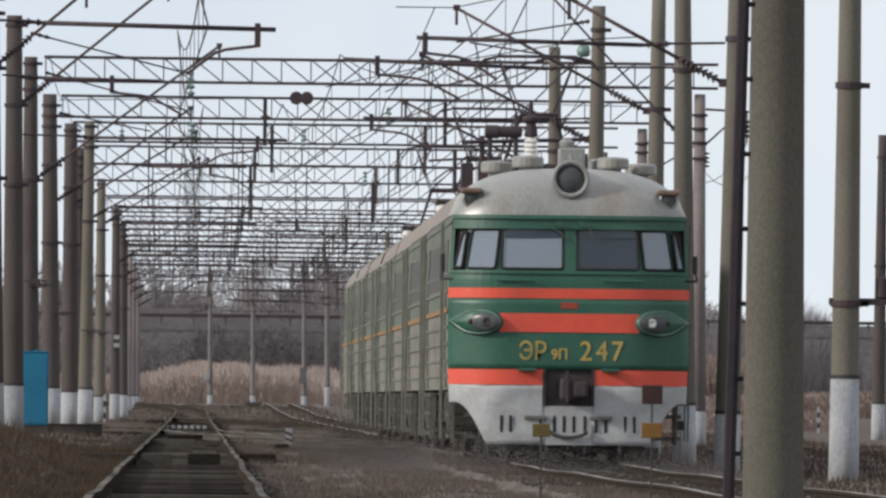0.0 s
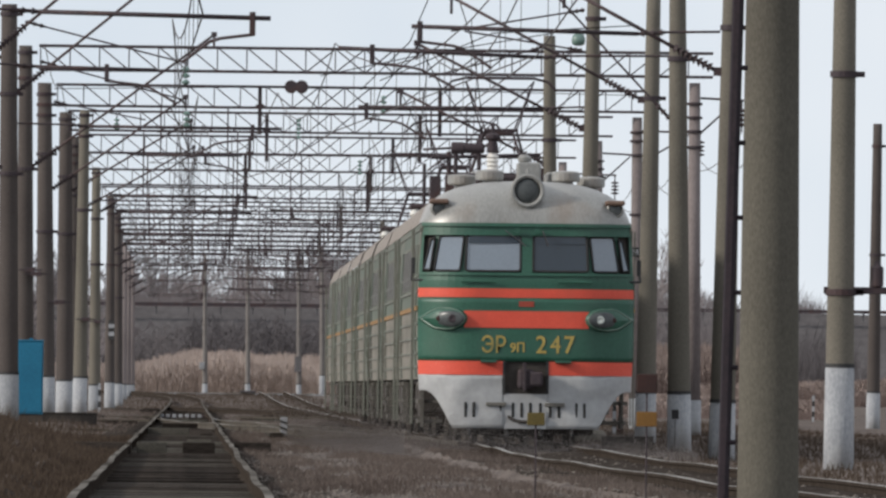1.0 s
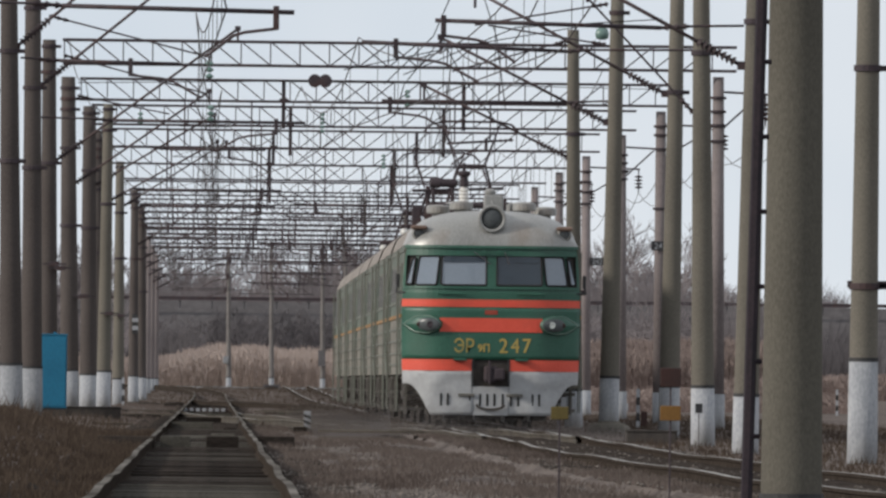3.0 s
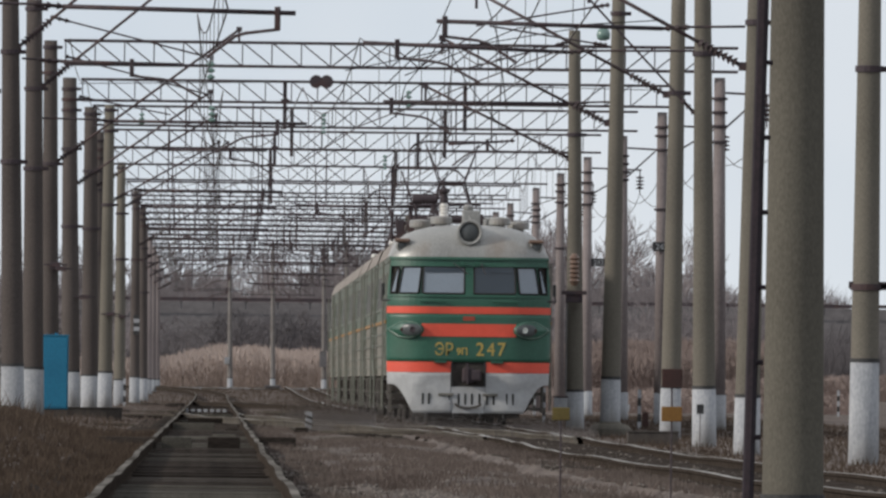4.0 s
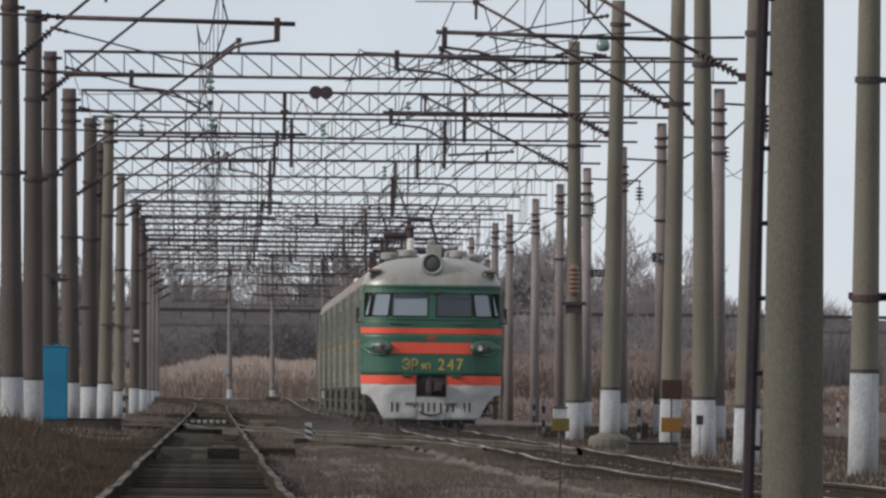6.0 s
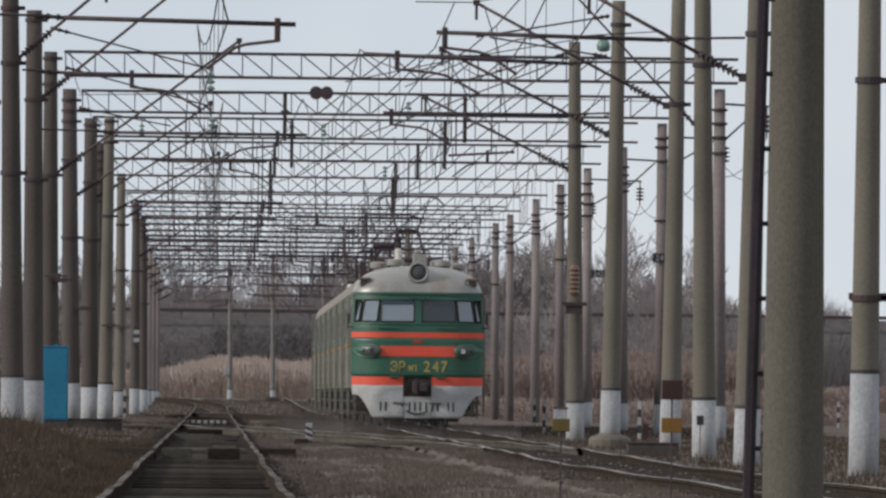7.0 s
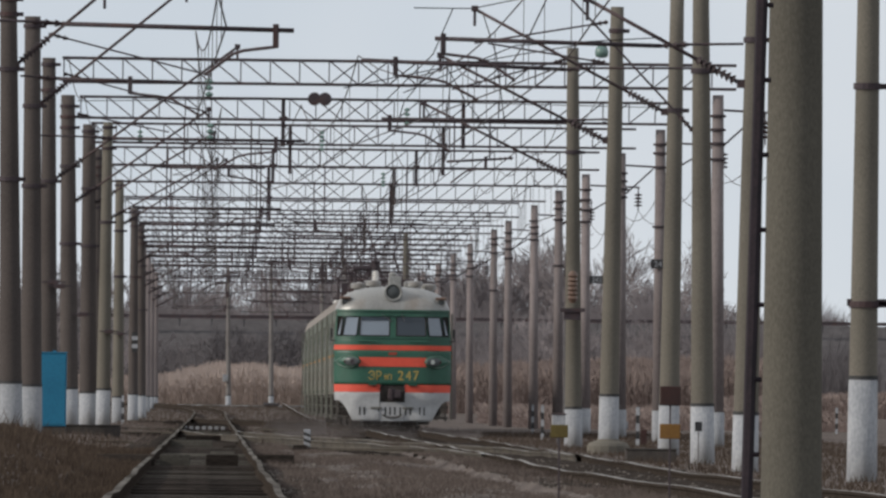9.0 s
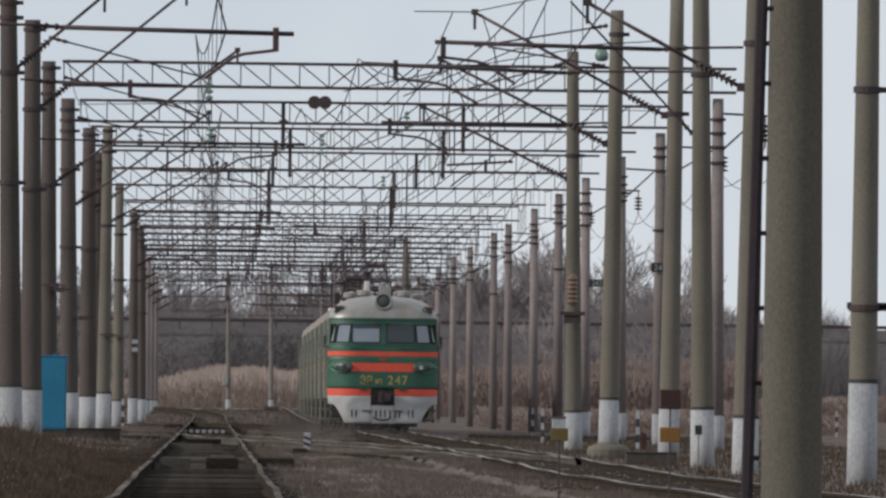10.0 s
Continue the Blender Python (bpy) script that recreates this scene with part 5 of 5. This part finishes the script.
for x, y, z in ((13.26, 474.05, 5.07), (12.87, 395.03, 4.84)):
    ob = empty("number_plate", x, y, z)
    tagged(ob, "small black mast plate with white figures", "sign", "mast plates")
    plate = part("plate", box(B(), -0.26, 0.26, -0.01, 0.01, -0.13, 0.13, 0.008), PLATE_BLACK, ob)
    cu = bpy.data.curves.new("figures", "FONT")
    cu.body, cu.size, cu.extrude, cu.align_x = "242", 0.24, 0.003, "CENTER"
    tmp = new("figures_form", cu)
    bpy.context.view_layer.update()
    me = bpy.data.meshes.new_from_object(tmp.evaluated_get(bpy.context.evaluated_depsgraph_get()))
    bpy.data.objects.remove(tmp)
    me.materials.clear()
    me.materials.append(WHITEWASH)
    part("figures", None, None, plate, mesh=me, at=pose(0, -0.016, -0.085, 90))


# ---- the distance ----
def strip(name, y, z0, z1, depth, mat, label, seed, wob=0.6):
    """A long bank across the view, uneven along its crest."""
    bm = B()
    prev = None
    for k in range(161):
        x = -240 + 3.2 * k
        top = z1 + wob * noise.noise(Vector((x * 0.03, seed, 0)))
        ring = [bm.verts.new(p) for p in ((x, y, z0), (x, y + depth * 0.35, top), (x, y + depth * 0.6, top), (x, y + depth, z0))]
        if prev:
            for i in range(3):
                bm.faces.new((prev[i], ring[i], ring[i + 1], prev[i + 1]))
        prev = ring
    ob = part(name, bm, mat, smooth=False)
    tagged(ob, label, "embankment", kind="structure")


strip("embankment", 1280, -0.6, 8.2, 40, BANK, "dark road embankment behind the reeds", 2, 0.2)
ob = part("guard_rail", box(B(), -240, 270, 1291, 1291.2, 8.3, 8.62), STEEL_DARK)
tagged(ob, "dark guard rail along the embankment crest", "guard rail", kind="structure")
for k in range(170):
    part("guard_post", None, None, ob, mesh=shared("guard_post", lambda: box(B(), -0.08, 0.08, -0.08, 0.08, 0, 1.0), STEEL_GREY), at=pose(-240 + 3 * k, 1291.4, 7.5))


def bare_tree(seed, height, spread, mat_t=TWIG):
    """Trunk with limbs that fork down to many twigs."""
    rng = random.Random(seed)
    trunk, crown = B(), B()
    tips = 0

    def grow(p, v, ln, r, level):
        q = p + v * ln
        bm = trunk if level < 2 else crown
        tube(bm, p, q, r, r * 0.65, 5 if level < 2 else 3, False)
        if level == 7:
            return
        for _ in range(rng.choice((2, 2, 3)) if level else 5):
            a = rng.uniform(0, 2 * math.pi)
            tilt = rng.uniform(0.25, 0.75) * spread
            w = (v + Vector((math.cos(a) * tilt, math.sin(a) * tilt, rng.uniform(-0.1, 0.35)))).normalized()
            grow(p.lerp(q, rng.uniform(0.55, 1.0)), w, ln * rng.uniform(0.6, 0.85), max(r * 0.58, 0.012), level + 1)

    grow(Vector((0, 0, 0)), Vector((0, 0, 1)), height * 0.27, height * 0.018, 0)
    return mesh_of("trunk", trunk, BARK), mesh_of("crown", crown, mat_t)


KINDS = [bare_tree(20 + i, h, s, m) for i, (h, s, m) in enumerate(((9, 1.1, TWIG), (11, 0.9, TWIG), (7, 1.3, SCRUB), (8.5, 1.2, SCRUB)))]
rng = random.Random(5)


def plant(kind, x, y, z, s):
    ob = empty("bare_tree", x, y, z)
    ob.matrix_basis = pose(x, y, z, 0, 0, rng.uniform(0, 360)) @ Matrix.Diagonal((s, s, s, 1))
    tagged(ob, "leafless brown-grey tree in winter scrub", "tree", "winter trees")
    t, c = KINDS[kind]
    part("trunk", None, None, ob, mesh=t)
    part("crown", None, None, ob, mesh=c)


for k in range(112):                                      # behind the embankment
    x = rng.uniform(-24, 52)
    plant(rng.choice((0, 1, 1)), x, rng.uniform(1325, 1430), 0.15, rng.uniform(0.85, 1.25) * (1.75 if 26 < x < 46 else 1.42))
for k in range(140):                                      # scrub at its foot
    plant(rng.choice((2, 2, 3)), rng.uniform(-22, 47), rng.uniform(1170, 1275), -0.5, rng.uniform(0.7, 1.4))
for k in range(44):
    plant(rng.choice((0, 2, 3)), rng.uniform(19, 37), rng.uniform(950, 1120), -0.5, rng.uniform(0.6, 1.2))
for k in range(38):                                       # trees behind the left-hand masts
    plant(rng.choice((0, 1, 3)), rng.uniform(-19, -4.6), rng.uniform(965, 1150), -0.5, rng.uniform(0.8, 1.25))
for x in (51, 55, 62):
    plant(0, x, 1340, 0.15, 1.15)


def thicket(name, x0, x1, y0, y1, base, count, height, mat, seed, label):
    """Bare brushwood: many shrubs, each a fan of forked twigs, uneven along the top."""
    r = np.random.RandomState(seed)
    verts, faces = [], []
    for k in range(count):
        x, y = r.uniform(x0, x1), r.uniform(y0, y1)
        h = height * (0.72 + 0.35 * noise.noise(Vector((x * 0.16, y * 0.01, seed))) + 0.22 * noise.noise(Vector((x * 0.6, 0, seed + 4)))) * r.uniform(0.6, 1.1)
        for i in range(16):
            a, tilt, ln = r.uniform(0, 2 * math.pi), r.uniform(0.0, 0.42), h * r.uniform(0.5, 1.0)
            px, py = x + r.uniform(-0.5, 0.5), y + r.uniform(-0.5, 0.5)
            dx, dy = math.cos(a) * tilt, math.sin(a) * tilt
            w = r.uniform(0.025, 0.055)
            b = len(verts)
            verts += [(px - w, py, base), (px + w, py, base), (px + dx * ln, py + dy * ln, base + ln)]
            faces.append((b, b + 1, b + 2))
            for j in range(3):
                u, sg = r.uniform(0.35, 0.85), r.uniform(-0.45, 0.45)
                qx, qy, qz = px + dx * ln * u, py + dy * ln * u, base + ln * u
                l2 = ln * r.uniform(0.2, 0.4)
                b = len(verts)
                verts += [(qx - w * 0.6, qy, qz), (qx + w * 0.6, qy, qz), (qx + (dx + sg) * l2, qy + (dy - sg) * l2, qz + l2)]
                faces.append((b, b + 1, b + 2))
    me = bpy.data.meshes.new(name)
    me.from_pydata(verts, [], faces)
    me.materials.append(mat)
    tagged(new(name, me), label, "brushwood", kind="stuff")


thicket("brushwood", -30, 60, 1300, 1330, 5.5, 1500, 6.2, TWIG, 11, "leafless grey brushwood behind the embankment")
thicket("brushwood", -30, 60, 1230, 1278, -0.6, 1500, 8.0, SCRUB, 12, "dark leafless brushwood at the embankment foot")
thicket("brushwood", 15, 42, 1000, 1120, -0.5, 700, 8.5, TWIG, 13, "grey-brown bare brushwood behind the masts")


def reed_bed(name, x0, x1, y0, y1, count, height, seed, label, stem=REED):
    r = np.random.RandomState(seed)
    verts, faces, mats = [], [], []
    for k in range(count):
        x, y = r.uniform(x0, x1), r.uniform(y0, y1)
        edge = 0.72 + 0.28 * noise.noise(Vector((x * 0.12, y * 0.02, seed))) + 0.16 * math.exp(-((x - 1.5) / 5) ** 2) + 0.1 * noise.noise(Vector((x * 0.7, y * 0.1, seed)))
        h = height * edge * (r.uniform(0.25, 0.8) if k % 5 < 2 else r.uniform(0.72, 1.06))
        w, lx, ly = r.uniform(0.010, 0.022), r.uniform(-0.45, 0.45), r.uniform(-0.3, 0.3)
        a = r.uniform(0, math.pi)
        cx, cy = math.cos(a) * w, math.sin(a) * w
        b = len(verts)
        verts += [(x - cx, y - cy, -0.5), (x + cx, y + cy, -0.5), (x + lx * 0.6 + cx * 0.7, y + ly * 0.6, -0.5 + h * 0.8), (x + lx * 0.6 - cx * 0.7, y + ly * 0.6, -0.5 + h * 0.8),
                  (x + lx * 0.8 + 0.04, y + ly, -0.5 + h * 0.9), (x + lx * 1.2, y + ly, -0.5 + h), (x + lx * 0.8 - 0.035, y + ly, -0.5 + h * 0.88)]
        faces += [(b, b + 1, b + 2, b + 3), (b + 3, b + 2, b + 4, b + 5, b + 6)]
        mats += [0, 1]
    me = bpy.data.meshes.new(name)
    me.from_pydata(verts, [], faces)
    me.materials.append(stem)
    me.materials.append(REED_HEAD if stem is REED else REED_HEAD_BROWN)
    me.polygons.foreach_set("material_index", mats)
    ob = new(name, me)
    tagged(ob, label, "reeds", kind="stuff")


reed_bed("reed_bed", -14, 11, 1000, 1080, 95000, 4.0, 1, "tall tan dry reeds with feathery heads")
reed_bed("reed_bed", 13, 34, 820, 900, 80000, 4.9, 2, "brownish dry reeds beside the masts", REED_BROWN)
# brown reed; its darkness partly stands in for the lens's dim edge
reed_bed("reed_bed", 30, 62, 800, 860, 45000, 2.9, 3, "low tan dry reeds before the embankment", REED_BROWN)

reed_bed("reed_bed", 13.4, 27, 560, 700, 26000, 1.5, 4, "low brown grasses and reeds among the masts", REED_BROWN)

# far masts between the tracks
for x, y, top in ((1.24, 960, 10.1), (4.22, 962, 10.4), (7.8, 966, 10.6)):
    concrete_pole(x, y, -0.1, -0.4, 1.05, top, FAR_CONCRETE, (9.5, 8.0), radius=0.19)


concrete_pole(9.62, 985, -0.15, -0.1, 1.7, 10.9, FAR_CONCRETE, (9.8, 8.1), radius=0.21)
for x, y, z, w, h, mt, label in ((1.02, 959.6, 2.0, 0.36, 0.46, WHITEWASH, "small pale box fixed to a far mast"), (7.72, 965.5, 1.9, 0.5, 1.05, STEEL_GREY, "tall grey box fixed to a far mast")):
    ob = empty("mast_box", x, y, z)
    tagged(ob, label, "terminal box", "boxes on the far masts")
    part("case", box(B(), -w / 2, w / 2, -0.15, 0.25, 0.0, h, 0.02), mt, ob)
    part("lid", box(B(), -w / 2 - 0.03, w / 2 + 0.03, -0.18, 0.28, h, h + 0.05, 0.01), mt, ob)
ob = part("relay_box", box(box(B(), 3.7, 4.7, 955, 955.6, 0.1, 0.5, 0.03), 3.6, 4.8, 954.9, 955.7, 0.5, 0.58, 0.02), STEEL_GREY)
tagged(ob, "small grey-blue trackside relay box", "relay box", "relay boxes")


# lattice tower of a power line far off
def pylon(x, y, h):
    ob = empty("power_pylon", x, y, -0.5)
    tagged(ob, "distant grey steel lattice power pylon", "pylon", "power pylons")
    w = lambda z: 2.6 * (1 - z / h) + 0.45
    for sx in (-1, 1):
        for sy in (-1, 1):
            part("leg", tube(B(), (sx * w(0), sy * w(0), 0), (sx * w(h), sy * w(h), h), 0.09, None, 4), STEEL_GREY, ob)
    zs = [h * k / 9 for k in range(10)]
    for a, b in zip(zs, zs[1:]):
        for sy in (-1, 1):
            part("brace", tube(tube(B(), (-w(a), sy * w(a), a), (w(b), sy * w(b), b), 0.045, None, 4), (w(a), sy * w(a), a), (-w(b), sy * w(b), b), 0.045, None, 4), STEEL_GREY, ob)
    for z, ln in ((h * 0.72, 5.5), (h * 0.84, 4.5), (h * 0.95, 3.5)):
        part("cross_arm", tube(tube(B(), (-ln, 0, z), (ln, 0, z), 0.08, None, 4), (-ln, 0, z), (0, 0, z + 1.4), 0.05, None, 4), STEEL_GREY, ob)


pylon(-1.2, 1900, 38)


# ---- small growth and stones ----
def patchy(r):
    """A spot between the tracks, thicker in some places than others."""
    while True:
        x, y = r.uniform(0.95, 4.9), r.uniform(112, 300)
        if noise.noise(Vector((x * 0.8, y * 0.09, 2))) > r.uniform(-0.25, 0.35):
            return x, y


def tufts(name, label, mat, count, seed, area, hgt, category="dry grass"):
    r = np.random.RandomState(seed)
    verts, faces = [], []
    for k in range(count):
        x, y = area(r)
        z = ground_height(x, y) - 0.02
        h = hgt * r.uniform(0.4, 1.1)
        w = r.uniform(0.006, 0.014)
        b = len(verts)
        verts += [(x - w, y, z), (x + w, y, z), (x + r.uniform(-0.5, 0.5) * h, y + r.uniform(-0.3, 0.3) * h, z + h)]
        faces.append((b, b + 1, b + 2))
    me = bpy.data.meshes.new(name)
    me.from_pydata(verts, [], faces)
    me.materials.append(mat)
    tagged(new(name, me), label, category, kind="stuff")


tufts("dry_grass", "low brown dry grass on the track shoulder", DRY_GRASS, 42000, 1, lambda r: (r.uniform(-6.5, -0.92), r.uniform(108, 262)), 0.13)
tufts("dry_grass", "sparse brown weeds between the tracks", DRY_WEED, 30000, 2, patchy, 0.10)
tufts("dry_grass", "taller dry stems along the shoulder", DRY_GRASS, 1600, 6, lambda r: (r.uniform(-5.5, -1.6), r.uniform(130, 300)), 0.32)
tufts("dry_grass", "dry weeds scattered beyond the crossover", DRY_WEED, 9000, 7, lambda r: (r.choice([r.uniform(-3.2, -1.2), r.uniform(1.2, 4.5), r.uniform(6.6, 9.0)]), r.uniform(290, 620)), 0.14)
tufts("dry_grass", "dry weeds on the rising ground at the far end", DRY_GRASS, 12000, 8, lambda r: (r.uniform(-7, 8), r.uniform(600, 950)), 0.22)
tufts("dry_grass", "brown dry grass round the masts", DRY_GRASS, 24000, 3, lambda r: (r.uniform(7.6, 18), r.uniform(150, 480)), 0.16)


def stones(count, seed):
    r = np.random.RandomState(seed)
    base = [(1, 0, 0), (-1, 0, 0), (0, 1, 0), (0, -1, 0), (0, 0, 1), (0, 0, -1)]
    tri = [(0, 2, 4), (2, 1, 4), (1, 3, 4), (3, 0, 4), (2, 0, 5), (1, 2, 5), (3, 1, 5), (0, 3, 5)]
    verts, faces = [], []
    for k in range(count):
        x, y = r.uniform(-0.8, 7.2), 116 + 230 * r.uniform(0, 1) ** 1.6
        if noise.noise(Vector((x * 0.9, y * 0.11, 6))) < r.uniform(-0.5, 0.15):
            continue
        if abs(x) < 0.8 or (abs(x - main_line(y)) < 1.1 and k % 4):
            continue
        s = min(0.012 + 0.022 * r.exponential(0.6), 0.034)
        z = ground_height(x, y)
        b = len(verts)
        verts += [(x + s * p[0] * r.uniform(0.6, 1.3), y + s * p[1] * r.uniform(0.6, 1.3), z + s * 0.7 * p[2]) for p in base]
        faces += [tuple(b + i for i in t) for t in tri]
    me = bpy.data.meshes.new("ballast")
    me.from_pydata(verts, [], faces)
    me.materials.append(STONE)
    tagged(new("ballast", me), "loose grey-brown ballast stones", "ballast", kind="stuff")


stones(22000, 4)

# ---- sleepers ----
WOOD = mesh_of("sleeper", box(B(), -1.35, 1.35, -0.12, 0.12, -0.34, -0.175, 0.012), SLEEPER)
PALE = mesh_of("sleeper", box(B(), -1.35, 1.35, -0.13, 0.13, -0.34, -0.17, 0.012), SLEEPER_PALE)


def sleepers(track, line, y0, y1, count):
    r = random.Random(9)
    for k in range(count):
        y = y0 + (y1 - y0) * k / count
        part("sleeper", None, None, track, mesh=PALE if r.random() < 0.12 else WOOD, at=pose(line(y) + r.uniform(-0.05, 0.05), y, r.uniform(-0.012, 0.012), 0, 0, r.uniform(-1, 1)))


sleepers(left_track, left_line, 122, 287, 300)
sleepers(main_track, main_line, 125, 290, 300)
sleepers(cross_track, crossover, 236, 382, 240)


# ---- dust ----
def dust_cloud():
    """Fine dust whirled up along the wheels, thickest close to the ground."""
    r = np.random.RandomState(17)
    verts, faces = [], []
    for k in range(95000):
        if k % 8 < 5:                                            # along the flank
            x, y = -1.95 - 1.5 * r.uniform(0, 1) ** 1.5, 110 * r.uniform(0, 1) ** 1.8 - 1
        else:                                                    # rolling out ahead of the wheels
            x, y = r.uniform(-3.2, 2.6), r.uniform(-7, -0.6)
        lump = 0.5 + 0.8 * noise.noise(Vector((x * 0.7, y * 0.12, 1)))
        z = -0.22 + r.exponential(0.3) * max(lump, 0.14)
        w = r.uniform(0.0035, 0.0075)
        b = len(verts)
        verts += [(x - w, y, z - w * 0.6), (x + w, y + w, z - w * 0.6), (x, y, z + w)]
        faces.append((b, b + 1, b + 2))
    me = bpy.data.meshes.new("dust_cloud")
    me.from_pydata(verts, [], faces)
    me.materials.append(DUST)
    ob = new("dust_cloud", me)
    tagged(ob, "pale brown dust whirled up along the train wheels", "dust", kind="stuff")
    return ob


DUST_TRAIL = dust_cloud()


# ---- what moves ----
def motions():
    for i, car in enumerate(TRAIN):
        rows = []
        for k in range(11):
            t = float(k)
            y = 199.0 + 23.5 * t + CAR * i
            rows.append((t, pose(main_line(y), y, 0)))
        walk(car, rows)
    walk(DUST_TRAIL, [(float(k), pose(main_line(199.0 + 23.5 * k), 199.0 + 23.5 * k, 0)) for k in range(11)])


motions()
